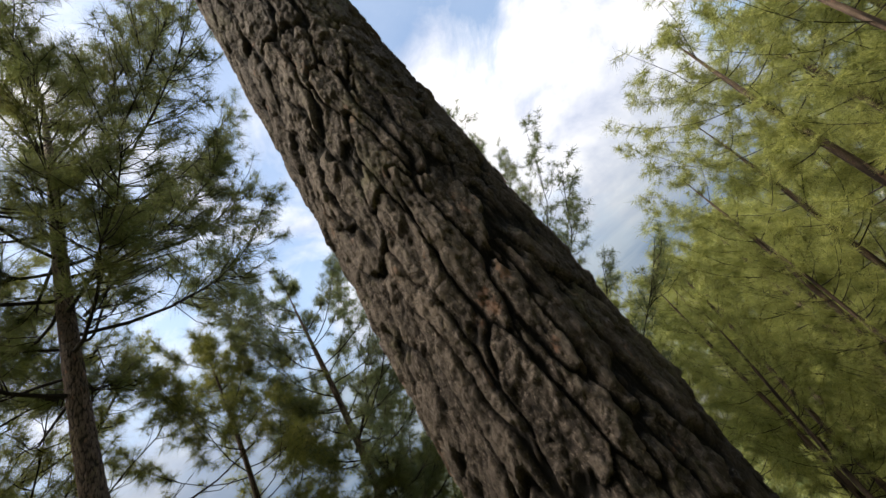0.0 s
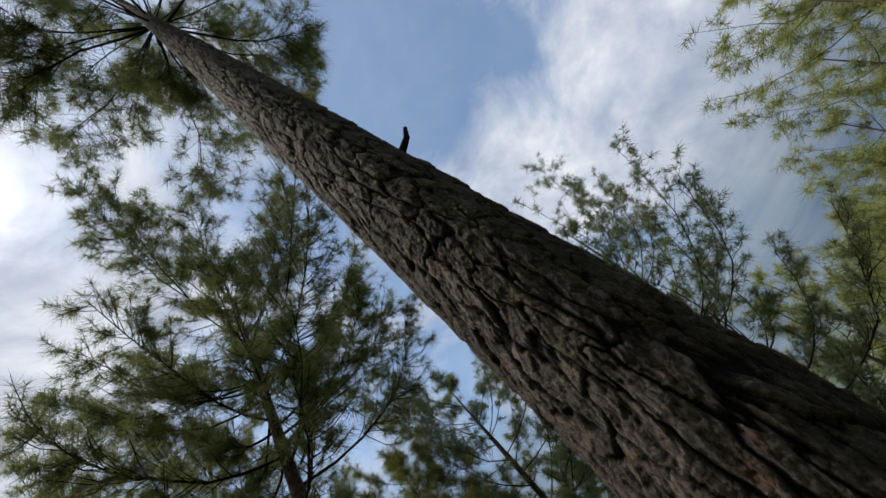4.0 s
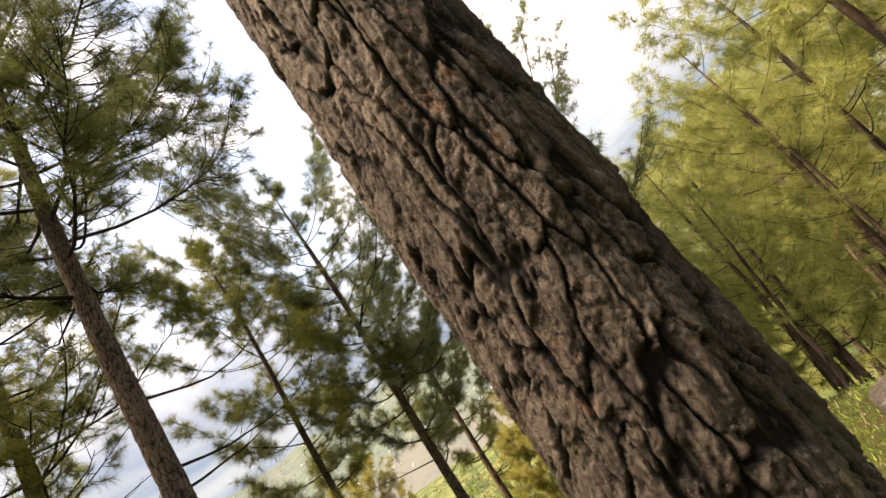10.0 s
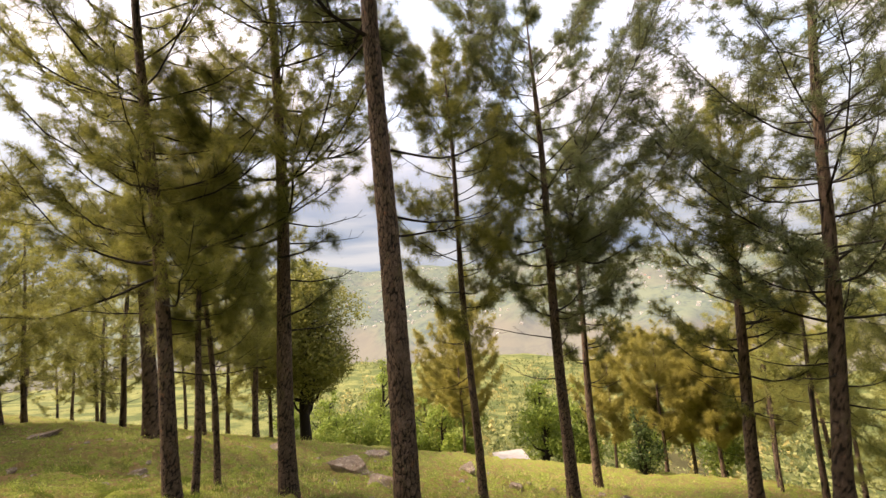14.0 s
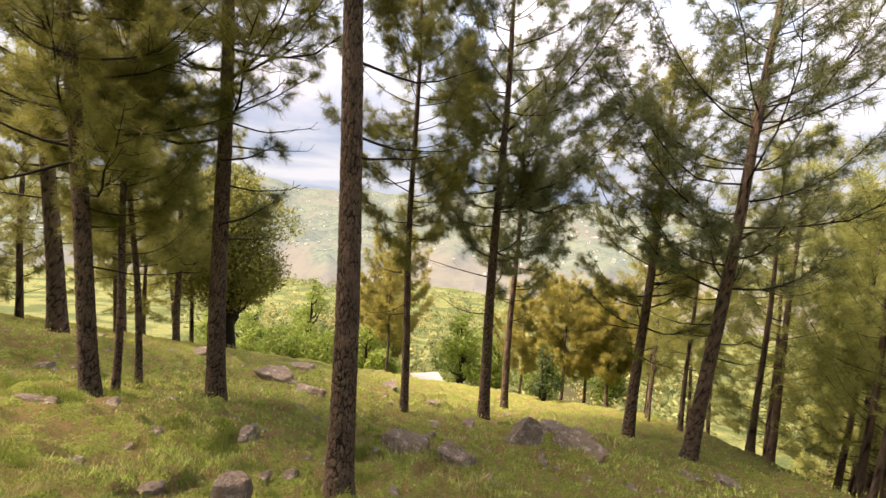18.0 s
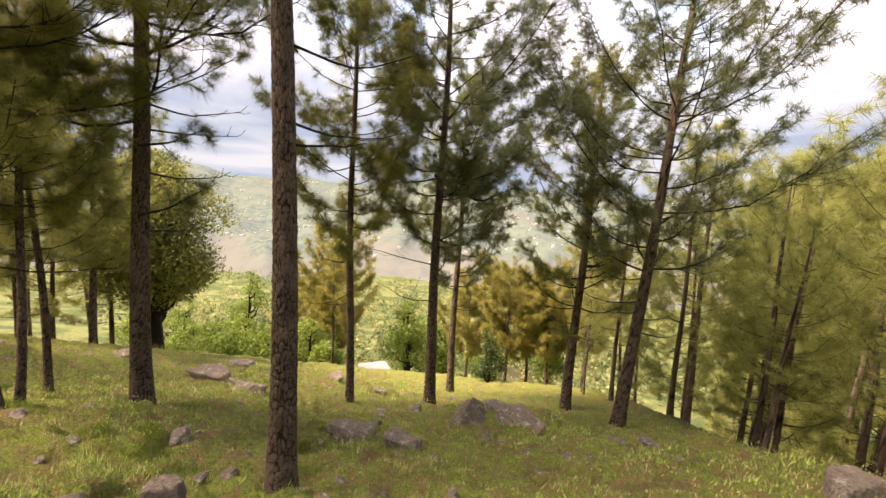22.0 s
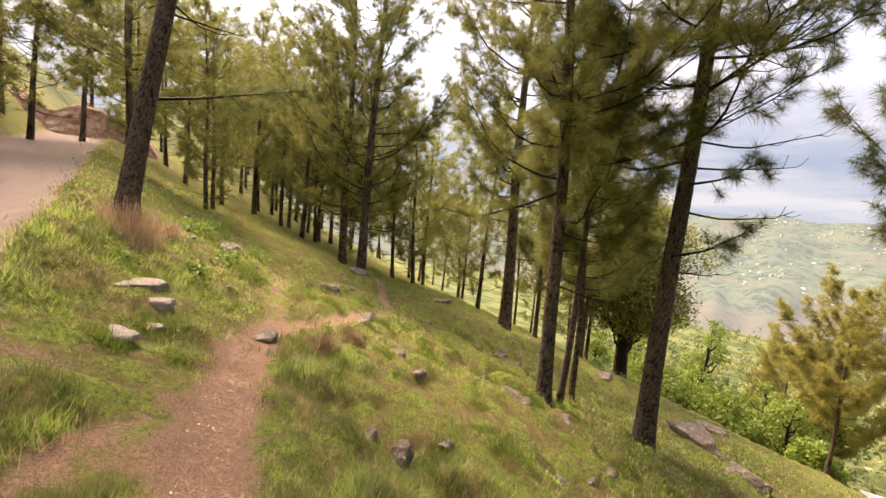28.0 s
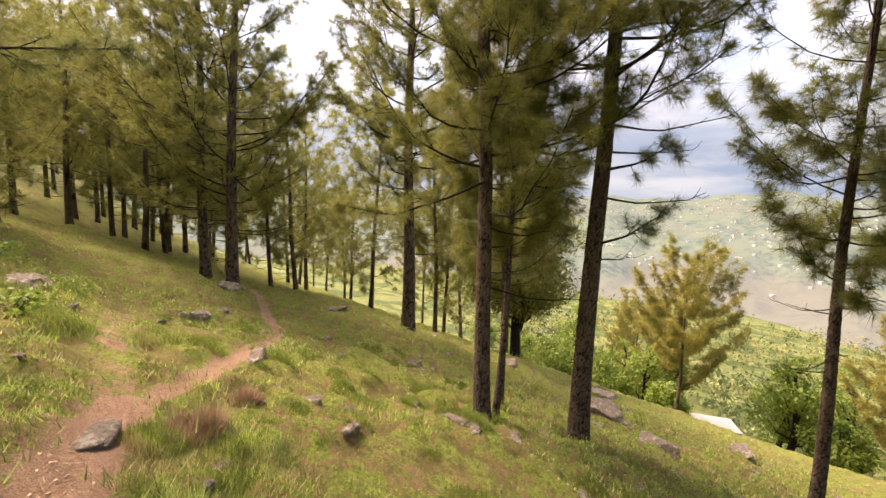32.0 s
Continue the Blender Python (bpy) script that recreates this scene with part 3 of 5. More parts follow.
def pine(x, y, height, r0, label, group="", lean=(0, 0), bend=(0, 0), crown_from=0.45, crown_r=2.2, seed=1, sink=0.05, merge=1, tint=None, **more):
    root = thing("pine_tree", x, y, ground_z(x, y) - sink, label, "tree", group)
    trunk, branches = pine_parts(height, lean, bend, r0, crown_from, crown_r, seed, **more)
    me = mesh_of("trunk", trunk[0], trunk[1], BARK, True)
    set_value(me, "plate", trunk[2])
    part("trunk", me, root)
    for k in range(0, len(branches), merge):
        wood = joined([b[0] for b in branches[k:k + merge]])
        limb = part("branch" if merge == 1 else "branchwork", mesh_of("branch", *wood, TWIG, True), root)
        if merge > 1:
            tagged(limb, kind="stuff")
        leaves = [b[1] for b in branches[k:k + merge] if b[1]]
        if leaves:
            part("needles", mesh_of("needles", *joined(leaves), NEEDLE[tint if tint is not None else seed % 3]), limb)
    return root


def set_value(me, name, values):
    at = me.attributes.new(name, "FLOAT", "POINT")
    at.data.foreach_set("value", np.asarray(values, dtype=np.float32))


def extra_branch(root, points, thick, seed, tuft=0.27, needles=95, fat=0.0021, tint=0, reach=0.5):
    """One long limb of its own through given places, with side twigs and needle brushes."""
    g = np.random.default_rng(seed)
    here = np.array(root.matrix_basis.translation)
    src = np.asarray(points, float) - here
    k = len(src)
    s = np.linspace(0, k - 1, 4 * k)
    pts = np.stack([np.interp(s, np.arange(k), src[:, c]) for c in range(3)], 1)
    pts[1:-1] = (pts[:-2] + 2 * pts[1:-1] + pts[2:]) / 4
    f = np.linspace(0, 1, len(pts))
    wood = [tube(pts, thick * (1 - 0.75 * f), 6)]
    places, ways = [pts[-1]], [unit(pts[-1] - pts[-2])]
    run = unit(pts[-1] - pts[0])
    for q in range(int(6 + 5 * np.linalg.norm(pts[-1] - pts[0]))):
        e = g.uniform(0.3, 1.0)
        b = np.array([np.interp(e, f, pts[:, c]) for c in range(3)])
        way = unit(run * g.uniform(0.3, 1) + g.normal(size=3) * 0.6 + np.array([0, 0, 0.25]))
        end = b + way * g.uniform(0.5, 1.0) * reach * (1.2 - 0.5 * e)
        wood.append(tube([b, (b + end) / 2 - np.array([0, 0, 0.02]), end], [thick * 0.3, thick * 0.22, 0.003], 3))
        places += [end, (b + 2 * end) / 3]
        ways += [unit(way + np.array([0, 0, 0.3])), unit(way + g.normal(size=3) * 0.4)]
    limb = part("branch", mesh_of("branch", *joined(wood), TWIG, True), root)
    part("needles", mesh_of("needles", *tuft_mesh(places, ways, tuft, needles, fat, seed), NEEDLE[tint]), limb)

# ---------------------------------------------------------------- the lie of the land
SLOPE_POINTS = [(-4.1, 1.2, 0.1), (-9.0, 1.0, -0.52), (-11.3, 3.6, -0.3), (-15.1, 3.9, -0.55), (-7.9, 8.8, -0.27), (-3.4, 5.4, -1.0), (-2.6, 8.8, -0.5), (-9.2, -0.1, -0.45), (-16.5, 12.0, 0.5), (-25.4, 17.1, 0.5), (0.0, 0.0, 0.1), (4.7, 13.1, -0.42), (-1.6, 12.9, -0.16), (-9.0, 14.0, 0.05), (-22.5, 7.0, -0.1), (-6.4, 1.2, -0.3), (-8.8, 6.7, 0.05), (-9.6, 8.3, -0.5), (-19.4, 17.0, 0.4), (-16.3, 17.1, 0.45), (-0.8, 18.5, -0.3), (-12.0, -0.8, 0.25)]
DOWNHILL_Y = [-400.0, -60.0, 0.0, 28.0, 36.0, 60.0, 120.0, 300.0, 900.0]
DOWNHILL_Z = [215.0, 30.0, 0.0, -10.4, -14.2, -31.0, -58.0, -92.0, -150.0]


def road_edge(x):
    return -1.5 + 0.13 * (x + 10.8)


def mounds(x, y, cell=0.68):
    """Low domes of tussocky turf, each of its own size and height."""
    u, v = x / cell + 0.5 * fbm(x * 1.7, y * 1.7, 15, 2), y / cell + 0.5 * fbm(x * 1.7, y * 1.7, 16, 2)
    ui, vi = np.floor(u), np.floor(v)
    top = np.zeros(np.shape(u))
    for di in (-1, 0, 1):
        for dj in (-1, 0, 1):
            ci, cj = ui + di, vi + dj
            d = np.hypot(u - ci - hash2(ci, cj, 3), v - cj - hash2(ci, cj, 4))
            top = np.maximum(top, (0.25 + 0.75 * hash2(ci, cj, 6)) * np.clip(1 - (d / (0.45 + 0.45 * hash2(ci, cj, 5))) ** 2, 0, 1))
    return top


def ground_z(x, y, fine=True):
    x, y = np.asarray(x, float), np.asarray(y, float)
    z = 0.09 - 0.037 * np.clip(x, -90, 30) + np.interp(y, DOWNHILL_Y, DOWNHILL_Z)
    num, den = 0.0, 0.12
    for px, py, r in SLOPE_POINTS:
        w = np.exp(-((x - px) ** 2 + (y - py) ** 2) / 9.0)
        num, den = num + w * r, den + w
    z = z + num / den
    z = z + 0.26 * np.exp(-((x + 4.5) ** 2 + (y - 1.4) ** 2) / 0.4)
    over = np.clip(x - 5.2 - 0.12 * y, 0, 22)
    z = z - 0.5 * over ** 2 / (over + 2.5)
    z = z + 0.0025 * np.clip(-30 - x, 0, 60) ** 2 * np.clip((25 - y) / 20, 0, 1)
    # the cart road cut into the slope above the path
    up = road_edge(x) - y
    level = 0.95 + 0.115 * np.clip(-10.8 - x, -6, 200)
    bank = level + 1.2 * np.clip(up - 3.3, 0, 4) + 0.72 * np.clip(up - 7.3, 0, 400)
    s = np.clip((up + 0.9) / 1.1, 0, 1) * np.clip((-5.5 - x) / 3.0, 0, 1)
    s = s * s * (3 - 2 * s)
    z = z * (1 - s) + bank * s
    if fine:
        soft = 1 - 0.8 * road_mask(x, y)
        z = z + soft * (0.13 * fbm(x * 0.6, y * 0.6, 11) + 0.14 * np.abs(fbm(x * 1.3, y * 1.3, 21, 3)) + 0.03 * fbm(x * 4.2, y * 4.2, 25, 2) + (0.2 * (mounds(x, y) - 0.3) + 0.1 * mounds(x, y, 0.33)) * (1 - np.clip(1.4 * bare_soil(x, y), 0, 1)))
    return z if z.ndim else float(z)


def road_mask(x, y):
    up = road_edge(x) - y
    wob = 0.3 * fbm(x * 0.8, y * 0.8, 61, 2)
    return np.clip((up + 0.1 + wob) / 0.3, 0, 1) * np.clip((3.3 + wob - up) / 0.3, 0, 1) * np.clip((-6.5 - x) / 1.5, 0, 1)


PATH_LINE = [(0.6, -0.4), (-1.4, 0.0), (-3.0, 0.2), (-4.4, 0.35), (-5.8, 0.45), (-7.2, 0.7), (-8.7, 1.0), (-9.7, 1.5)]
PATH_LEFT = [(-9.7, 1.5), (-10.9, 1.6), (-12.5, 1.9), (-14.6, 2.4)]
PATH_SIDE = [(-3.6, -0.3), (-4.4, -0.42), (-5.1, -0.4), (-5.6, -0.12), (-6.3, 0.3)]
PATH_FORK = [(-9.7, 1.6), (-11.0, 2.85), (-12.6, 4.05), (-15.0, 5.8), (-17.5, 6.6), (-24.0, 9.0)]


def strip_distance(x, y, line):
    best = np.full(np.shape(x), 1e9)
    for (ax, ay), (bx, by) in zip(line, line[1:]):
        dx, dy = bx - ax, by - ay
        s = np.clip(((x - ax) * dx + (y - ay) * dy) / (dx * dx + dy * dy), 0, 1)
        best = np.minimum(best, np.hypot(x - ax - s * dx, y - ay - s * dy))
    return best


def bare_soil(x, y):
    b = np.exp(-(strip_distance(x, y, PATH_LINE) / 0.33) ** 2)
    b = np.maximum(b, 0.5 * np.exp(-(strip_distance(x, y, PATH_LEFT) / 0.4) ** 2))
    b = np.maximum(b, 0.85 * np.exp(-(strip_distance(x, y, PATH_FORK) / 0.22) ** 2))
    b = np.maximum(b, 0.55 * np.exp(-(strip_distance(x, y, PATH_SIDE) / 0.26) ** 2))
    b = np.maximum(b, 0.42 * np.exp(-((x + 6.4) ** 2 + (y + 0.5) ** 2) / 0.9))
    up = road_edge(x) - y
    bank = 0.2 * np.clip((up - 3.0) / 0.5, 0, 1) * np.clip((6.0 - up) / 1.5, 0, 1) * np.clip((-8 - x) / 3, 0, 1)
    return np.maximum(np.maximum(b, bank), road_mask(x, y))


def make_ground():
    rings = np.concatenate([np.linspace(0, 14, 270), np.geomspace(14.1, 30.0, 90), np.geomspace(30.6, 900.0, 60)])
    spokes = 800
    a = np.arange(spokes) * 2 * math.pi / spokes
    X = -4.5 + rings[:, None] * np.cos(a)
    Y = 2.5 + rings[:, None] * np.sin(a)
    bare = bare_soil(X, Y)
    Z = ground_z(X, Y) - 0.05 * bare
    me = mesh_of("ground", np.stack([X, Y, Z], -1).reshape(-1, 3), grid_faces(len(rings), spokes, True), GROUND, True)
    set_value(me, "turf", np.clip(0.55 * mounds(X, Y) + 0.6 * mounds(X, Y, 0.33), 0, 1).reshape(-1))
    set_value(me, "bare", bare.reshape(-1))
    set_value(me, "beyond", np.clip((np.hypot(X + 4, Y - 2) - 45) / 25, 0, 1).reshape(-1))
    set_value(me, "wood", (np.clip((X - 5.2 - 0.1 * Y) / 1.8, 0, 1) * np.clip((60 - X) / 20, 0, 1)).reshape(-1))
    set_value(me, "pale", (road_mask(X, Y)).reshape(-1))
    tagged(new("ground", me), "steep grassy hillside with a worn reddish dirt path", "ground", kind="structure")


make_ground()


def make_earth_bank():
    """The raw red cutting at which the cart road bends out of sight."""
    Y, U = np.meshgrid(np.linspace(-10.8, -2.6, 90), np.linspace(0, 1, 40))
    tall = 1.9 * np.clip(1 - np.abs((Y + 6.7) / 4.1) ** 3, 0, 1) ** 0.6 * (1 + 0.35 * fbm(Y * 0.7, Y * 0, 35, 3))
    front = np.clip(U / 0.6, 0, 1)
    rough = 0.5 * np.abs(fbm(Y * 0.9, U * 4, 36, 4)) + 0.25 * layers(fbm(Y * 1.6, U * 7, 37, 3), 4)
    X = -41.0 - 0.12 * (Y + 6) - 1.3 * front - 5.0 * np.clip((U - 0.6) / 0.4, 0, 1) - 1.2 * rough
    Z = ground_z(X, Y, False) - 0.4 + (tall + 0.4) * np.where(U < 0.6, front, 1 - 0.6 * np.clip((U - 0.6) / 0.4, 0, 1) ** 2)
    me = mesh_of("earth_bank", np.stack([X, Y, Z], -1).reshape(-1, 3), grid_faces(40, 90, False), plain("red_earth", (0.26, 0.14, 0.095), (0.6, 0.4, 0.3), 2.4), True)
    tagged(new("earth_bank", me), "raw reddish earth cutting at the bend of the dirt road", "bank", kind="structure")


make_earth_bank()


# ---------------------------------------------------------------- the hillside across the valley
def hill_point(head, up):
    deg = np.degrees(head)
    crest = 96 + 9 * np.sin(head * 23) + 6 * np.sin(head * 61) + 62 * np.exp(-((deg - 36) / 6.5) ** 2) + 28 * np.exp(-((deg - 5) / 9) ** 2) + 60 * np.clip((deg - 50) / 40, 0, 1)
    dist = 560 + 1500 * up + 120 * fbm(head * 5, up * 3, 41)
    z = -140 + (crest + 140) * up ** 1.15 + (60 - 44 * up) * fbm(head * 9, up * 5, 51, 5)
    return np.stack([-np.sin(head) * dist, np.cos(head) * dist, z], -1)


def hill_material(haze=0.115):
    m, t, p = nodes_of("far_hillside")
    v = coords(t)
    broad = noise_node(t, 0.004, 5, 0.6, v)
    fine = noise_node(t, 0.05, 12, 0.85, v)
    c = mix(t, ramp(t, fine, [(0.46, (0, 0, 0)), (0.54, (1, 1, 1))]), (0.01, 0.022, 0.011), (0.055, 0.075, 0.036))
    c = mix(t, ramp(t, noise_node(t, 0.012, 8, 0.7, v), [(0.5, (0, 0, 0)), (0.58, (0.7, 0.7, 0.7))]), c, (0.065, 0.08, 0.036))
    c = mix(t, ramp(t, broad, [(0.52, (0, 0, 0)), (0.6, (0.5, 0.5, 0.5))]), c, (0.07, 0.064, 0.038))
    # bare reddish fields along the foot of the hill
    sep = t.nodes.new("ShaderNodeSeparateXYZ")
    link(t, v, sep.inputs[0])
    foot = t.nodes.new("ShaderNodeMapRange")
    foot.inputs["From Min"].default_value, foot.inputs["From Max"].default_value, foot.inputs["To Min"].default_value, foot.inputs["To Max"].default_value = -130, -40, 1.0, 0.0
    link(t, sep.outputs["Z"], foot.inputs["Value"])
    c = mix(t, ramp(t, maths(t, "MULTIPLY", foot.outputs["Result"], maths(t, "ADD", fine, broad)), [(0.5, (0, 0, 0)), (0.7, (0.7, 0.7, 0.7))]), c, (0.066, 0.056, 0.036))
    link(t, c, p.inputs["Base Color"])
    p.inputs["Roughness"].default_value = 1.0
    p.inputs["Specular IOR Level"].default_value = 0.0
    # air haze is put in as a faint bluish glow of the surface
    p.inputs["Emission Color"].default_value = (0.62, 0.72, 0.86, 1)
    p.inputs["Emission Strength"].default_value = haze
    return m


def make_far_hill():
    H, U = np.meshgrid(np.radians(np.linspace(-100, 130, 300)), np.linspace(0, 1, 90))
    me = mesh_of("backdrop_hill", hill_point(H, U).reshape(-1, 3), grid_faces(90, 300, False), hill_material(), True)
    tagged(new("backdrop_hill", me), "hazy green hillside across the valley with terraced fields", "hill", kind="structure")
    g = np.random.default_rng(5)
    box = []
    for k in range(1300):
        h, u = radians(g.uniform(-60, 80)), 0.2 + 0.75 * g.uniform() ** 0.8
        p = hill_point(np.array([h]), np.array([u]))[0]
        w, d, hh = g.uniform(4, 10), g.uniform(4, 6), g.uniform(2.0, 3.6)
        a = g.uniform(0, 3.14)
        c, s = math.cos(a), math.sin(a)
        base = np.array([(-w, -d), (w, -d), (w, d), (-w, d)]) / 2 @ np.array([[c, s], [-s, c]])
        low = np.column_stack([base + p[:2], np.full(4, p[2] - 3)])
        top = np.column_stack([base + p[:2], np.full(4, p[2] + hh)])
        box.append((np.vstack([low, top]), np.array([(0, 1, 5, 4), (1, 2, 6, 5), (2, 3, 7, 6), (3, 0, 4, 7), (4, 5, 6, 7)])))
    m, t, p = nodes_of("village_plaster")
    isl = t.nodes.new("ShaderNodeNewGeometry")
    link(t, ramp(t, isl.outputs["Random Per Island"], [(0.0, (0.4, 0.38, 0.35)), (0.5, (0.42, 0.4, 0.38)), (0.9, (0.58, 0.57, 0.55)), (1.0, (0.6, 0.36, 0.3))]), p.inputs["Base Color"])
    tagged(new("far_houses", mesh_of("far_houses", *joined(box), m)), "pale plastered houses scattered over the far hillside", "house", kind="stuff")
    q = np.linspace(0, 1, 50)
    heads, ups = np.radians(33.5 - 4.2 * q - 1.6 * np.sin(q * 6)), 0.05 + 0.085 * q + 0.012 * np.sin(q * 11)
    mid = hill_point(heads, ups) + np.array([0, 0, 3.0])
    side = np.array([0, 0, 2.2])
    road = np.vstack([mid - side, mid + side])
    f = np.array([(i, i + 1, i + 51, i + 50) for i in range(49)])
    tagged(new("far_road", mesh_of("far_road", road, f, plain("far_road_dirt", (0.55, 0.46, 0.38), (0.7, 0.6, 0.5), 0.05, 1.0))), "pale dirt road winding up the far hillside", "road", kind="structure")


make_far_hill()


def make_far_range():
    H, U = np.meshgrid(np.radians(np.linspace(-70, 100, 160)), np.linspace(0, 1, 8))
    z = -200 + U * (490 + 120 * fbm(H * 3, H * 0, 57, 4))
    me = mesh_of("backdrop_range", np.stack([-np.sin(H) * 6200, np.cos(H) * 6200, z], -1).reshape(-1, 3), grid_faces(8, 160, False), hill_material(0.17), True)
    tagged(new("backdrop_range", me), "distant blue mountain range behind the green hillside", "mountain", kind="structure")


make_far_range()


# ---------------------------------------------------------------- broad-leaved trees and bushes
def leaf_cloud(centres, radii, count, size, seed):
    """Small folded leaves scattered through overlapping clumps."""
    g = np.random.default_rng(seed)
    pick = g.choice(len(centres), count, p=np.asarray(radii) ** 2 / np.sum(np.asarray(radii) ** 2))
    d = g.normal(size=(count, 3))
    d /= np.linalg.norm(d, axis=1)[:, None]
    P = np.asarray(centres)[pick] + d * (np.asarray(radii)[pick] * g.uniform(0.55, 1.08, count))[:, None] * np.array([1, 1, 0.8])
    u = g.normal(size=(count, 3))
    u /= np.linalg.norm(u, axis=1)[:, None]
    v = np.cross(u, d)
    v /= np.linalg.norm(v, axis=1)[:, None] + 1e-9
    s = size * g.uniform(0.6, 1.3, (count, 1))
    V = np.stack([P - u * s, P + v * s * 0.5, P + u * s, P - v * s * 0.5], 1).reshape(-1, 3)
    return V, np.arange(len(V)).reshape(-1, 4)


def broadleaf(x, y, top, width, label, leaf, name="broadleaf_tree", category="tree", group="", leaves=3500, size=0.1, seed=1, low=0.25, clumps=16):
    g = np.random.default_rng(seed)
    z0 = ground_z(x, y) - 0.1
    h = max(top - z0, 0.25)
    root = thing(name, x, y, z0, label, category, group)
    wood, cs, rs = [], [], []
    trunk = np.array([(min(0.15, 0.1 * h) * math.sin(k + seed), min(0.1, 0.08 * h) * math.cos(2 * k + seed), h * 0.8 * k / 5) for k in range(6)])
    trunk[0, :2] = 0
    wood.append(tube(trunk, np.linspace(0.03 * h + min(0.02, 0.02 * h), min(0.02, 0.03 * h), 6), 7))
    n = clumps
    for k in range(n):
        f = low + (1 - low) * (k + 0.5) / n
        wide = width * (0.55 + 0.6 * math.sin(math.pi * min(1, (f - low) / (1 - low) * 0.85 + 0.2)))
        a, r = g.uniform(0, 6.28), g.uniform(0.3, 1.0) * wide * 0.6
        c = np.array([math.cos(a) * r, math.sin(a) * r, f * h * 0.94])
        b = np.array([np.interp(max(0.05, f - 0.2) * h, trunk[:, 2], trunk[:, q]) for q in range(3)])
        wood.append(tube([b, (b + c) / 2 + np.array([0, 0, -0.05 * h]), c], [0.012 * h, 0.008 * h, 0.004], 4))
        cs.append(c)
        rs.append(wide * g.uniform(0.28, 0.48))
    part("trunk", mesh_of("trunk", *joined(wood), TWIG, True), root)
    part("crown", mesh_of("crown", *leaf_cloud(cs, rs, leaves, size, seed + 7), leaf), root)
    return root


# ---------------------------------------------------------------- pines of the slope
SLOPE_PINE = "dark-barked chir pine with long needles on the grassy slope"
THIN_PINE = "slender young chir pine with a dark crooked trunk"
HERO = [
    # x, y, height, radius, lean x, lean y, crown_from, crown_r, seed, label
    (-7.86, 8.77, 15.5, 0.205, 0.016, -0.014, 0.45, 2.9, 3, SLOPE_PINE),
    (-8.85, 6.69, 14.0, 0.155, -0.035, -0.04, 0.34, 3.0, 4, SLOPE_PINE),
    (-8.95, 7.15, 9.5, 0.075, 0.02, 0.05, 0.4, 1.6, 25, THIN_PINE),
    (-9.53, 8.34, 9.0, 0.08, -0.04, -0.01, 0.33, 1.7, 5, THIN_PINE),
    (-3.43, 5.45, 16.5, 0.185, -0.02, 0.03, 0.52, 3.5, 6, "tall chir pine with a bare straight trunk and rough bark"),
    (-4.03, 11.96, 13.2, 0.125, -0.005, -0.028, 0.4, 2.0, 7, THIN_PINE),
    (-1.63, 12.96, 15.0, 0.18, 0.004, 0.004, 0.37, 3.5, 8, SLOPE_PINE),
    (-0.8, 18.0, 14.0, 0.165, 0.006, 0.007, 0.36, 2.6, 9, SLOPE_PINE),
    (4.0, 16.4, 14.0, 0.21, 0.03, 0.0, 0.33, 2.7, 10, SLOPE_PINE),
    (4.72, 13.09, 16.0, 0.21, 0.065, -0.017, 0.36, 3.7, 11, "leaning chir pine with wide spreading limbs"),
    (-16.51, 12.01, 15.0, 0.27, 0.014, -0.043, 0.4, 3.0, 12, SLOPE_PINE),
    (-21.44, 7.0, 15.0, 0.23, 0.016, 0.007, 0.22, 3.6, 13, SLOPE_PINE),
    (-23.84, 6.86, 15.0, 0.21, -0.004, -0.017, 0.22, 3.4, 14, SLOPE_PINE),
    (-12.0, -0.75, 13.0, 0.17, 0.0, 0.12, 0.5, 2.4, 15, "leaning chir pine on the bank below the dirt road"),
    (-16.3, 17.06, 12.0, 0.15, 0.007, 0.006, 0.3, 2.3, 16, SLOPE_PINE),
    (-19.42, 16.97, 12.0, 0.13, -0.027, -0.03, 0.3, 2.2, 17, SLOPE_PINE),
]
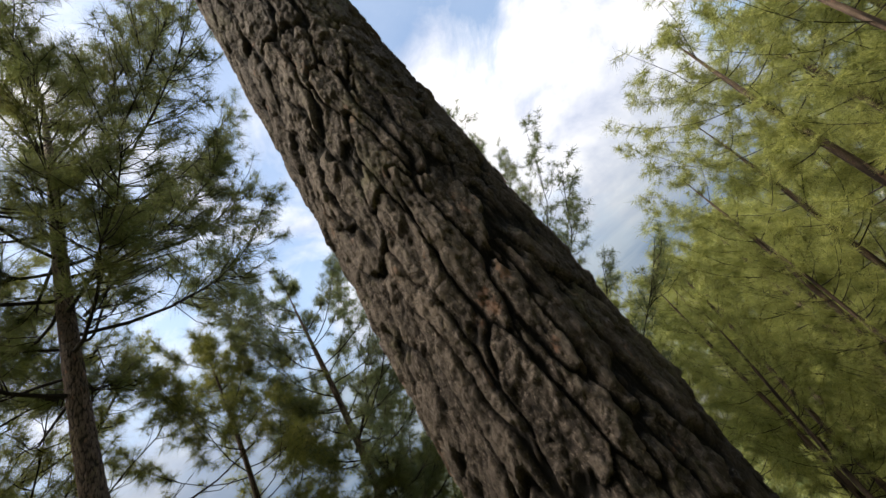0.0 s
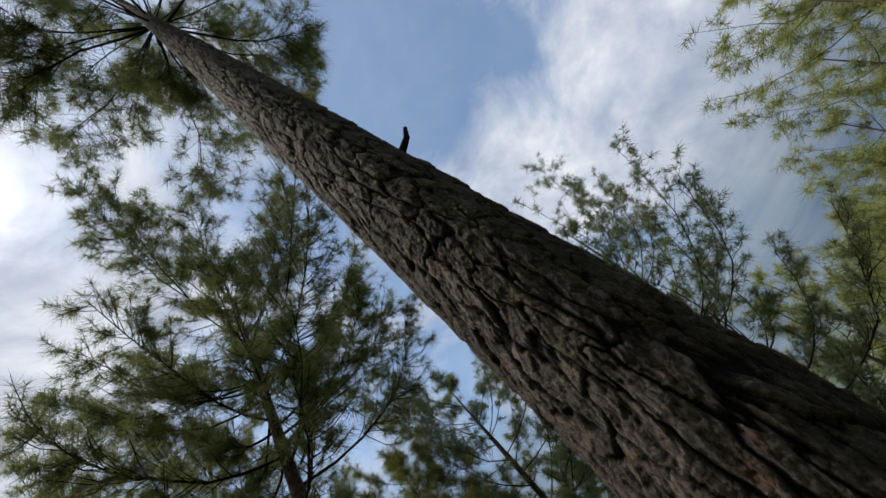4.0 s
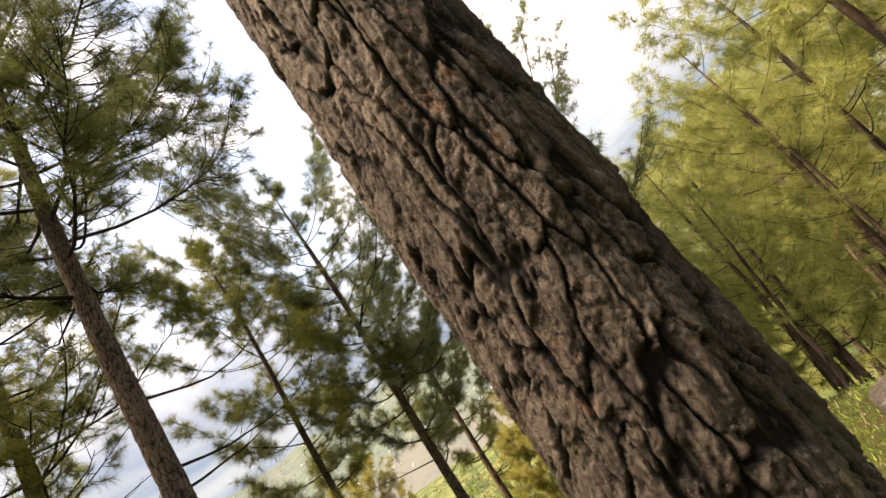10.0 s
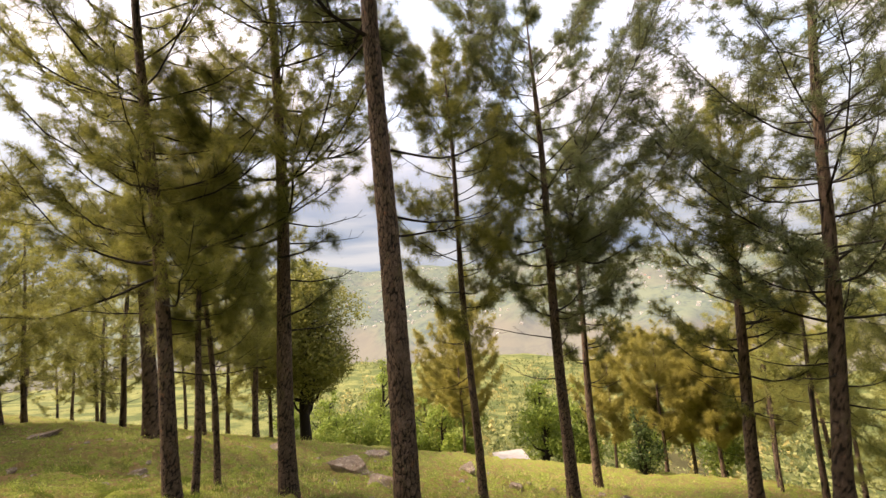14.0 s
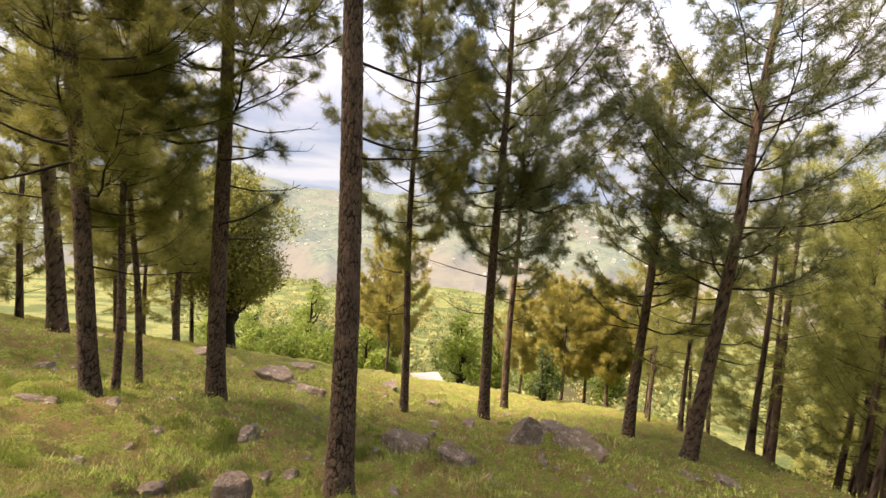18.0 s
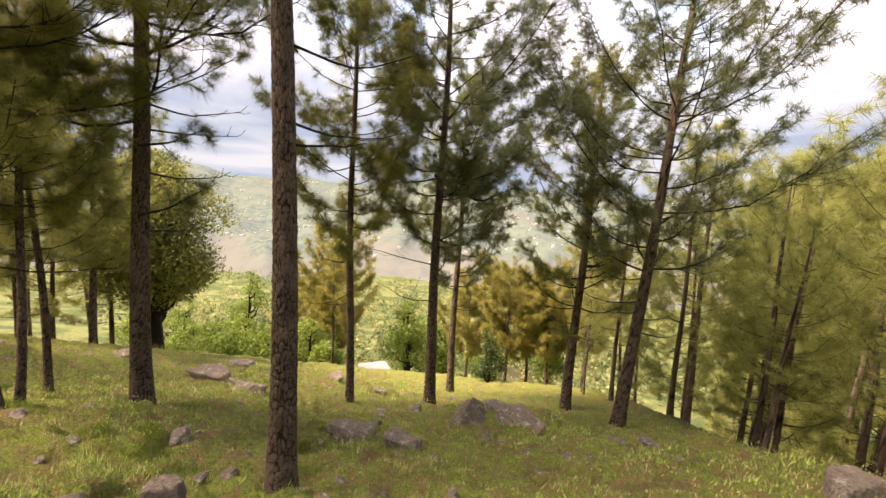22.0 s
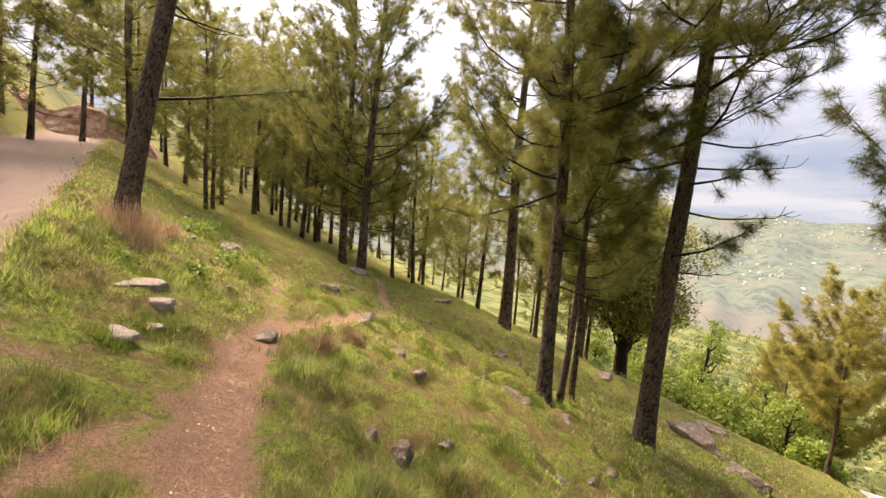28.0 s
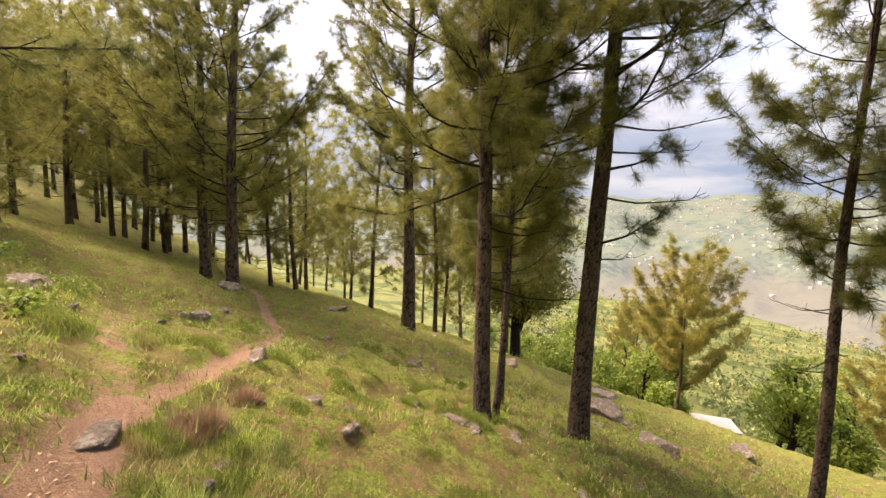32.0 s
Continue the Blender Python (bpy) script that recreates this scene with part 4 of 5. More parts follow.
# long low limbs that mark single trees: the tree they grow on and their course
LONG_BRANCHES = [
    ((-7.86, 8.77), [(-7.55, 8.4, 1.14), (-7.2, 8.73, 1.29), (-6.9, 9.02, 1.59), (-6.64, 9.28, 1.79)]),
    ((-8.85, 6.69), [(-8.85, 6.3, 2.14), (-9.3, 5.86, 1.83), (-9.99, 5.21, 1.5), (-10.66, 4.65, 1.66)]),
    ((-8.85, 6.69), [(-8.86, 6.48, 2.61), (-8.2, 7.08, 2.78), (-7.36, 7.87, 3.21), (-6.55, 8.68, 3.96), (-5.95, 9.29, 4.68)]),
    ((-8.85, 6.69), [(-8.81, 6.36, 3.48), (-9.27, 6.09, 4.6), (-9.81, 5.66, 5.04)]),
    ((-7.86, 8.77), [(-7.48, 8.22, 2.5), (-7.06, 8.6, 2.63), (-6.63, 9.02, 3.01)]),
    ((-7.86, 8.77), [(-7.7, 8.59, 5.07), (-7.13, 9.13, 5.31), (-6.33, 9.83, 5.3)]),
    ((4.72, 13.09), [(5.33, 13.62, 1.42), (4.34, 13.55, 1.88), (3.44, 13.49, 2.43), (2.71, 13.44, 2.91)]),
    ((4.72, 13.09), [(5.63, 13.66, 1.44), (6.42, 13.79, 2.01), (6.8, 13.9, 2.82), (6.85, 13.97, 3.7)]),
    ((4.72, 13.09), [(6.15, 14.5, 4.99), (6.82, 14.64, 5.76), (7.83, 14.83, 6.73), (8.53, 14.94, 7.14)]),
    ((-3.43, 5.45), [(-4.52, 7.05, 7.25), (-4.13, 7.0, 7.12), (-3.55, 6.59, 7.57), (-2.92, 5.97, 8.39), (-2.68, 5.6, 8.96)]),
    ((-3.43, 5.45), [(-4.22, 6.51, 6.76), (-4.7, 6.52, 7.04), (-5.2, 6.54, 7.29)]),
    ((-3.43, 5.45), [(-4.08, 6.79, 7.49), (-2.98, 6.33, 7.72), (-1.99, 6.19, 7.41)]),
    ((-1.63, 12.96), [(-1.72, 13.03, 4.01), (-0.77, 13.24, 5.3), (0.4, 13.42, 5.9), (1.53, 13.63, 7.02)]),
    ((-1.63, 12.96), [(-1.78, 12.4, 2.57), (-0.39, 12.5, 1.82), (0.74, 12.67, 2.4)]),
    ((-12.0, -0.75), [(-12.1, -0.45, 3.0), (-12.2, 0.3, 3.2), (-12.3, 1.2, 3.5), (-12.2, 2.1, 3.75)]),
    ((-21.44, 7.0), [(-21.4, 7.0, 2.7), (-20.4, 7.4, 2.0), (-19.5, 8.0, 2.5), (-18.8, 8.6, 3.1)]),
]
for x, y, h, r, lx, ly, cf, cr, seed, label in HERO:
    near = math.hypot(x + 4, y - 1) < 13.5
    tall = (x, y) == (-3.43, 5.45)
    root = pine(x, y, h, r, label, "pines on the slope", lean=(lx, ly), crown_from=cf, crown_r=cr, seed=seed, density=3.3 if tall or seed == 8 else 1.7 if seed in (3, 4, 5, 25) else 2.6 if near else 2.1, needles=62 if seed in (3, 4, 5, 25) else 44 if near else 30, tuft=0.28, fat=0.003 if seed in (3, 4, 5, 25) else 0.004 if near else 0.0062, sides=96 if tall else 48 if near else 24, rows=700 if tall else 380 if near else 130, whorls=13, tint=(1, 1, 3)[seed % 3] if x < -6 else None, merge=1 if near else 3, bark=(0.05, 0.016) if tall else (0.055, 0.014))
    for n, (spot, pts) in enumerate(LONG_BRANCHES):
        if spot == (x, y):
            extra_branch(root, pts, 0.03 if math.hypot(x + 4, y) < 10 else 0.045, 700 + n, tint=seed % 3)


# the old pine beside the start of the walk
def old_pine():
    foot = np.array([0.305, 1.2, ground_z(0.305, 1.2) - 0.1])
    root = thing("old_pine_tree", *foot, "old chir pine with thick dark flaking bark beside the path", "tree")
    zs = np.concatenate([np.linspace(foot[2], 0.7, 30), np.linspace(0.705, 4.6, 720), np.linspace(4.62, 8.0, 260), np.linspace(8.05, 15.0, 60)])
    cx, cy = 0.255 - 0.023 * (zs - 2), 0.947 - 0.115 * (zs - 2) + 0.012 * np.clip(zs - 6, 0, 9) ** 1.5
    line = np.stack([cx, cy, zs], 1) - foot
    radii = np.where(zs < 9, 0.225 - 0.02 * (zs - 2), 0.085 - 0.012 * (zs - 9))
    # finer round the side that faces the path
    angles = np.concatenate([np.radians(np.linspace(150, 395, 290)), np.radians(np.linspace(35, 150, 40))[1:-1] + 2 * math.pi])
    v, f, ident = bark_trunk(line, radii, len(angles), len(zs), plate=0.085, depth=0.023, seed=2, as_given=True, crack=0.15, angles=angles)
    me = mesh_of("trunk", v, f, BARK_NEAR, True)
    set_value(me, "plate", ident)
    part("trunk", me, root)
    stub = tube([(0.13, 0.0, 0), (0.21, 0.0, 0.02), (0.27, -0.01, 0.06), (0.31, -0.01, 0.13)], [0.024, 0.019, 0.015, 0.01], 7)
    k = int(np.argmin(abs(zs - 3.7)))
    part("branch_stub", mesh_of("branch_stub", stub[0] + line[k] - np.array([0, 0, 0.16]), stub[1], BARK_NEAR, True), root, "short broken branch stub")
    _, branches = pine_parts(7.5, (0.0, 0.03), (0, 0), 0.1, 0.1, 3.1, 77, whorls=9, per=5, dead=0, density=3.2, needles=40, tuft=0.28, fat=0.0036, scatter=0.09)
    k = int(np.argmin(abs(zs - 8.0)))
    for wood, leaves in branches:
        limb = part("branch", mesh_of("branch", wood[0] + line[k], wood[1], TWIG, True), root)
        if leaves:
            part("needles", mesh_of("needles", leaves[0] + line[k], leaves[1], NEEDLE[0]), limb)


old_pine()

# pines further off: a few kinds, each set out many times
FAR_PINE = "chir pine of the hillside wood"
KINDS = []
for k, (h, r, cf, cr) in enumerate([(14, 0.17, 0.25, 3.3), (12, 0.14, 0.2, 3.0), (16, 0.19, 0.33, 3.4), (10, 0.12, 0.15, 2.7), (13, 0.16, 0.26, 3.1), (15, 0.17, 0.46, 2.6), (13, 0.15, 0.4, 2.5), (14, 0.16, 0.36, 2.6), (12, 0.13, 0.16, 2.7), (11, 0.13, 0.22, 2.5)]):
    KINDS.append((h, r, cf, cr, 40 + k))
WOOD = []
g = np.random.default_rng(12)
# ranks of pines along the hillside ahead
for x, y in [(-33.5, 8.0), (-40, 8.7), (-47, 9.0), (-30, 10.0), (-36, 12.5), (-27, 9.2), (-44, 14), (-52, 12), (-25.4, 17.1), (-42.3, 21.5), (-38, 24), (-33, 21), (-30, 25), (-46, 27), (-24, 23), (-51, 33), (-60, 18), (-66, 26), (-58, 8), (-62, 3), (-50, 4.0), (-40, 4.5), (-75, 12), (-70, 2), (-20.5, 23), (-28, 30), (-36, 33), (-55, 22), (-64, 36), (-80, 24), (-34, 3.6), (-37.5, 6.6), (-43, 6.0), (-46.5, 2.0), (-54, 9.5), (-39, 10.5), (-32, 7.4), (-57, 5.0), (-65, 9.0), (-72, 6.5), (-49, 15.5), (-60, 12.5), (-36, -0.5), (-43, -2.0), (-66, -1.5), (-56, -6)]:
    WOOD.append((x, y, g.uniform(0.8, 1.1)))
# above and below the dirt road
for x, y, s in [(-25, -2.2, 0.9), (-27.5, -2.6, 1.0), (-22, 0.6, 0.6), (-24, 0.9, 0.62), (-17.5, -7.5, 1.0), (-24, -10, 1.05), (-33, -8.5, 1.0), (-38, -3.5, 0.9), (-40, -11, 1.0), (-31, 1.5, 0.7), (-45, -7, 1.0), (-52, -3, 0.9), (-14, -12, 1.0), (-30, -15, 1.0), (-5, -14, 1.0), (4, -10, 1.0), (12, -8, 1.0), (-22, -6.4, 0.8), (-26, -8, 0.95), (-20, -9.5, 0.9), (-29.5, -6.5, 0.9), (-34, -5.5, 0.85), (-23.5, -12, 0.9), (-18, -13, 0.9)]:
    WOOD.append((x, y, s))
# the dense wood on the falling ground: x, y and how high the tops reach
FALL = [(9.1, 17.6, 4.0), (7.2, 19.5, 2.5), (11.2, 19.8, 4.5), (10.9, 15.0, 4.2), (13.2, 16.9, 5.0), (7.3, 23.5, 1.0), (13.0, 12.0, 5.5), (16.5, 12.5, 8.0), (14.5, 9.0, 10.0), (16.8, 6.0, 11.0), (13.6, 5.2, 9.0), (19.0, 9.5, 11.0), (20, 3.5, 12.0), (16.5, 1.5, 10.5), (8.6, 20.5, -1.0), (6.6, 21.5, -2.5), (10.2, 23.0, 0.0), (8.3, 26.5, -2.5), (12.5, 22.0, 2.0), (9.5, 13.0, 2.0), (11.8, 10.5, 3.0), (15.0, 21.0, 3.0), (18.0, 17.0, 5.0), (11.5, 28.0, -1.0), (14.0, 26.0, 1.0)]
for k in range(78):
    x, y = g.uniform(9.5, 50), g.uniform(-8, 46)
    if x < 0.3 * (y - 12) + 13 or (x < 18 and y < 10):
        continue
    FALL.append((x, y, (3.0 + 0.1 * x if y > 0.8 * x else 9.0) + g.uniform(-1, 2.5)))
for x, y, top in FALL:
    WOOD.append((x, y, (top - ground_z(x, y)) / 13.0))
WOOD += [(-21, 27, 0.8), (-27.5, 13.0, 0.9), (-29.0, 5.8, 0.95), (-35, 5.6, 1.0), (-26.5, 11.0, 0.85), (-44, 10.5, 1.0), (-50, 7.5, 1.0), (-56, 14, 1.0), (-31.5, 16.0, 0.9), (-37, 17.5, 0.9)]
protos = {}
for n, (x, y, s) in enumerate(WOOD):
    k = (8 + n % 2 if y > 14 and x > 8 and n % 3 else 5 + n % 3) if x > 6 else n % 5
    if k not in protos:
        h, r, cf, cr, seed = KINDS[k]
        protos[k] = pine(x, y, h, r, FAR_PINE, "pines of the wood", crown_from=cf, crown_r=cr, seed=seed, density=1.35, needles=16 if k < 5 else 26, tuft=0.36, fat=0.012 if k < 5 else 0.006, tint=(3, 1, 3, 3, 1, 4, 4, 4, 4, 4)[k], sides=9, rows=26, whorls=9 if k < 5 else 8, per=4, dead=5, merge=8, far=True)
    else:
        s = s * 13.0 / KINDS[k][0]
        m = pose(x, y, ground_z(x, y) - 0.1, g.normal() * 2, g.normal() * 2, g.uniform(0, 360)) @ Matrix.Diagonal((s * g.uniform(0.9, 1.1), s * g.uniform(0.9, 1.1), s, 1))
        copy_thing(protos[k], m)

# ---------------------------------------------------------------- trees and bushes below the brow
broadleaf(-17.8, 22.9, 4.4, 4.0, "rounded dense young pine with an olive crown", NEEDLE[1], "round_pine_tree", "tree", "", 42000, 0.1, 91, 0.3, 60)
BUSHES = [(-20.6, 33.6, -9.0, 2.4), (-18.7, 34.7, -9.9, 2.6), (-16.5, 35.0, -9.6, 2.0), (-13.3, 36.5, -8.2, 2.4), (-15.6, 38.2, -8.8, 2.6), (-24, 36, -10.2, 2.5), (-11.3, 34.5, -10.6, 1.8), (-1.8, 34.0, -9.8, 2.0)]
for k, (x, y, top, w) in enumerate(BUSHES):
    broadleaf(x, y, top, w, "bright green bush below the brow of the slope", LEAF, "bush", "bush", "bushes below the brow", 2600, 0.13, 100 + k, 0.1)
GREEN = [(-20.9, 39.9, -5.0, 2.6), (-4.6, 37.0, -8.0, 2.4), (-4.1, 33.7, -5.8, 2.4), (-12.6, 41, -7.5, 2.8), (-30, 44, -9.5, 2.4), (-33, 41, -9.6, 2.2), (-1.0, 40, -8, 3.0), (4, 42, -9, 3.0), (-26, 50, -13, 3), (-17, 52, -13, 3.4), (8.5, 36, -9.0, 2.6), (-37, 52, -14, 3)]
for k, (x, y, top, w) in enumerate(GREEN):
    broadleaf(x, y, top, w, "light green broad-leaved tree at the foot of the slope", LEAF, "broadleaf_tree", "tree", "broad-leaved trees below", 3600, 0.13, 130 + k)
broadleaf(1.9, 26.3, -6.0, 1.15, "dark evergreen bush standing on the brow", LEAF_DARK, "evergreen_bush", "bush", "", 2600, 0.08, 171, 0.05)
GOLD = [(-10.2, 32.4, -0.8, 2.4), (3.8, 30.8, -2.7, 2.0), (5.7, 32.0, -3.4, 2.0), (6.5, 29.0, -3.8, 1.6), (-12.5, 41, -5, 2.3), (1.2, 37, -5, 2.2), (-17, 47, -7.5, 2.5), (11, 34, -1, 2.2)]
for k, (x, y, top, w) in enumerate(GOLD):
    h = top - ground_z(x, y)
    root = pine(x, y, h, 0.13, "yellow-green sunlit pine below the brow of the slope", "yellow pines below", crown_from=0.33, crown_r=w * 1.2, seed=200 + k, density=3.6, needles=22, tuft=0.36, fat=0.0095, sides=10, rows=40, whorls=10, per=5, dead=3, merge=8, far=True)
    for ob in root.children_recursive:
        if ob.name.startswith("needles"):
            ob.data.materials[0] = NEEDLE_GOLD


def valley_woods(kind, label, near, far, seed):
    g = np.random.default_rng(seed)
    pieces = []
    for k in range(near + far):
        if k < near:
            y = g.uniform(44, 150)
            x, s = g.uniform(-0.85, 0.45) * y - 4, g.uniform(1.3, 3.2)
        else:
            y = 150 + 470 * g.uniform() ** 1.2
            x, s = g.uniform(-0.9, 0.5) * y, g.uniform(3.0, 7.0)
        if fbm(np.array(x * 0.025), np.array(y * 0.025), 77) < -0.2:
            continue
        if abs(x + 9.3) < 5 and y < 53:
            continue
        z = ground_z(x, y, False)
        cs = [np.array([x, y, z + s * (0.6 + 0.5 * q)]) + g.normal(size=3) * s * 0.2 for q in range(4)]
        pieces.append(leaf_cloud(cs, [s * 0.62, s * 0.6, s * 0.48, s * 0.3], 70 if k < near else 26, s * (0.13 if k < near else 0.2), int(g.integers(1e9))))
    tagged(new("valley_woods", mesh_of("valley_woods", *joined(pieces), FAR_LEAF[kind])), label, "trees", kind="stuff")


valley_woods(0, "distant light green trees scattered over the valley floor", 330, 900, 9)
valley_woods(1, "distant dark green pines scattered over the valley floor", 300, 1000, 10)
valley_woods(2, "distant yellow-green trees scattered over the valley floor", 200, 300, 11)


def house(x, y, top):
    z0 = ground_z(x, y) - 0.3
    root = thing("small_house", x, y, z0, "low whitewashed house with a flat pale roof among the trees", "house")
    root.matrix_basis = pose(x, y, z0, 0, 0, 25)
    h = top - z0

    def box(name, a, b, mat, label=""):
        bm = bmesh.new()
        bmesh.ops.create_cube(bm, size=1.0)
        for v in bm.verts:
            v.co = Vector([a[q] + (v.co[q] + 0.5) * (b[q] - a[q]) for q in range(3)])
        bmesh.ops.bevel(bm, geom=bm.edges, offset=0.02, segments=1, affect="EDGES")
        me = bpy.data.meshes.new(name)
        bm.to_mesh(me)
        bm.free()
        me.materials.append(mat)
        return part(name, me, root, label)

    white = plain("whitewash", (0.27, 0.25, 0.235), (0.38, 0.36, 0.34), 1.2)
    box("wall", (-1.7, -1.4, 0), (1.7, 1.4, h - 0.22), white)
    box("roof", (-1.9, -1.6, h - 0.22), (1.9, 1.6, h), plain("roof_concrete", (0.2, 0.195, 0.19), (0.3, 0.29, 0.29), 0.8), "flat pale concrete roof")
    box("door", (-0.4, -1.46, h - 2.6), (0.5, -1.38, h - 0.6), plain("door_wood", (0.2, 0.12, 0.08), (0.3, 0.19, 0.13), 3.0), "brown wooden door")
    box("window", (0.8, -1.45, h - 1.7), (1.5, -1.38, h - 0.8), plain("dark_window", (0.03, 0.035, 0.04), (0.06, 0.065, 0.07), 2.0, 0.2), "small dark window")


house(-9.7, 50.5, -19.1)


# ---------------------------------------------------------------- rocks
def rock(x, y, w, h, seed, label="grey weathered rock half sunk in the grass", group="rocks on the slope", stretch=1.2, name="rock", mat=None, turn=None):
    """A blocky boulder: a ball cut by a few flat cleavage faces, with worn edges and pitted sides."""
    g = np.random.default_rng(seed)
    bm = bmesh.new()
    bmesh.ops.create_icosphere(bm, subdivisions=4 if w > 0.5 else 3 if w > 0.22 else 2, radius=1.0)
    planes = []
    for axis in np.vstack([np.eye(3), -np.eye(3)]):
        planes.append((unit(axis + g.normal(size=3) * 0.2), g.uniform(0.62, 0.82)))
    for k in range(5):
        planes.append((unit(g.normal(size=3) * np.array([1, 1, 0.7]) + np.array([0, 0, 0.25])), g.uniform(0.74, 0.95)))
    for v in bm.verts:
        d = np.array(v.co)
        reach = np.array([hh / max(float(d @ n), 1e-3) for n, hh in planes])
        r = -math.log(float(np.sum(np.exp(-22 * np.minimum(reach, 3))))) / 22
        q = Vector(d) * 2.2 + Vector((seed * 1.7, 0, 0))
        r *= 1 + 0.09 * noise.noise(q) + 0.05 * noise.noise(q * 2.6) + 0.03 * noise.noise(q * 6.5)
        p = d * r / 0.75
        v.co = (p[0] * w * 0.5 * stretch, p[1] * w * 0.5 / stretch, p[2] * h * 0.62)
    bmesh.ops.rotate(bm, verts=bm.verts, matrix=Matrix.Rotation(g.uniform(0, 6.28) if turn is None else turn, 3, "Z"))
    me = bpy.data.meshes.new(name)
    bm.to_mesh(me)
    bm.free()
    me.materials.append(mat or ROCK)
    ob = new(name, me)
    ob.matrix_basis = pose(x, y, ground_z(x, y) + (-0.08 if w > 0.22 else 0.08) * h)
    return tagged(ob, label, "rock", group)


ROCKS = [
    (-4.22, 4.24, 0.42, 0.42), (-5.69, 6.73, 0.5, 0.34), (-6.92, 11.81, 0.8, 0.6), (-8.72, 13.1, 1.1, 0.45), (-3.15, 8.54, 0.95, 0.62), (-2.05, 8.26, 0.75, 0.42), (-1.95, 11.3, 0.55, 0.45), (-0.47, 10.51, 0.85, 0.85), (0.73, 12.3, 1.1, 0.6), (0.97, 10.45, 1.15, 0.6), (-10.8, 18.8, 1.1, 0.4), (-8.5, 5.4, 0.4, 0.25), (4.1, 10.0, 0.7, 0.3), (-3.35, 13.7, 0.45, 0.25), (-2.9, 10.8, 0.5, 0.2), (-2.61, 4.71, 0.3, 0.16), (-1.04, 5.56, 0.18, 0.12), (-3.61, 7.73, 0.2, 0.12), (-8.17, 7.75, 0.35, 0.16), (-8.3, 11.2, 0.4, 0.18),
    (-6.3, 2.05, 0.26, 0.24), (-11.3, 3.55, 0.42, 0.3), (-15.1, 3.9, 0.5, 0.25), (-14.7, 1.0, 0.8, 0.25), (-8.86, 3.65, 0.2, 0.22), (-8.52, 3.41, 0.2, 0.1), (-20.5, 6.6, 0.8, 0.6), (-16.9, 5.0, 0.5, 0.2), (-12.4, -0.3, 0.35, 0.25), (-3.75, 1.55, 0.18, 0.1), (-3.95, 1.0, 0.14, 0.08), (4.3, 5.4, 0.7, 0.55), (-13.5, 15, 0.8, 0.3), (-5.5, 16, 0.7, 0.3), (-18, 9.5, 0.7, 0.3), (-6.2, 9.6, 0.3, 0.12), (-13, 9, 0.4, 0.2),
]
for k, (x, y, w, h) in enumerate(ROCKS):
    rock(x, y, w * 0.82, h * 0.95, 300 + k)
rock(-4.42, 1.2, 0.36, 0.2, 402, "pale angular rock beside the dirt path", "rocks on the slope", 1.25, mat=PALE_ROCK).location.z = -0.01
for k, (x, y, w, h) in enumerate([(-8.9, -0.15, 0.34, 0.17), (-8.35, 0.0, 0.24, 0.12), (-7.9, -0.05, 0.22, 0.08), (-7.4, -0.2, 0.24, 0.07)]):
    rock(x, y, w, h, 430 + k, "pale worn stone bedded in the grass beside the path", "rocks on the slope", 1.25, mat=PALE_ROCK)
rock(-8.95, 1.2, 0.34, 0.06, 404, "flat pale stone set in the dirt path", "rocks on the slope", 1.3)
for k, (x, y, w) in enumerate([(-4.2, 0.72, 0.13), (-4.12, 0.9, 0.16), (-4.75, 1.5, 0.12), (-5.1, 1.9, 0.15)]):
    rock(x, y, w, w * 0.5, 450 + k, "small pale stone lying in the grass", "small stones in the grass", 1.3, "stone", PALE_ROCK)
for k in range(190):
    x, y = g.uniform(-16, 4.5), g.uniform(-1, 17)
    if bare_soil(np.array(x), np.array(y)) > 0.2:
        continue
    w = 0.07 + 0.16 * g.uniform() ** 2
    rock(x, y, w, w * 0.55, 500 + k, "small pale stone lying in the grass", "small stones in the grass", 1.2, "stone")


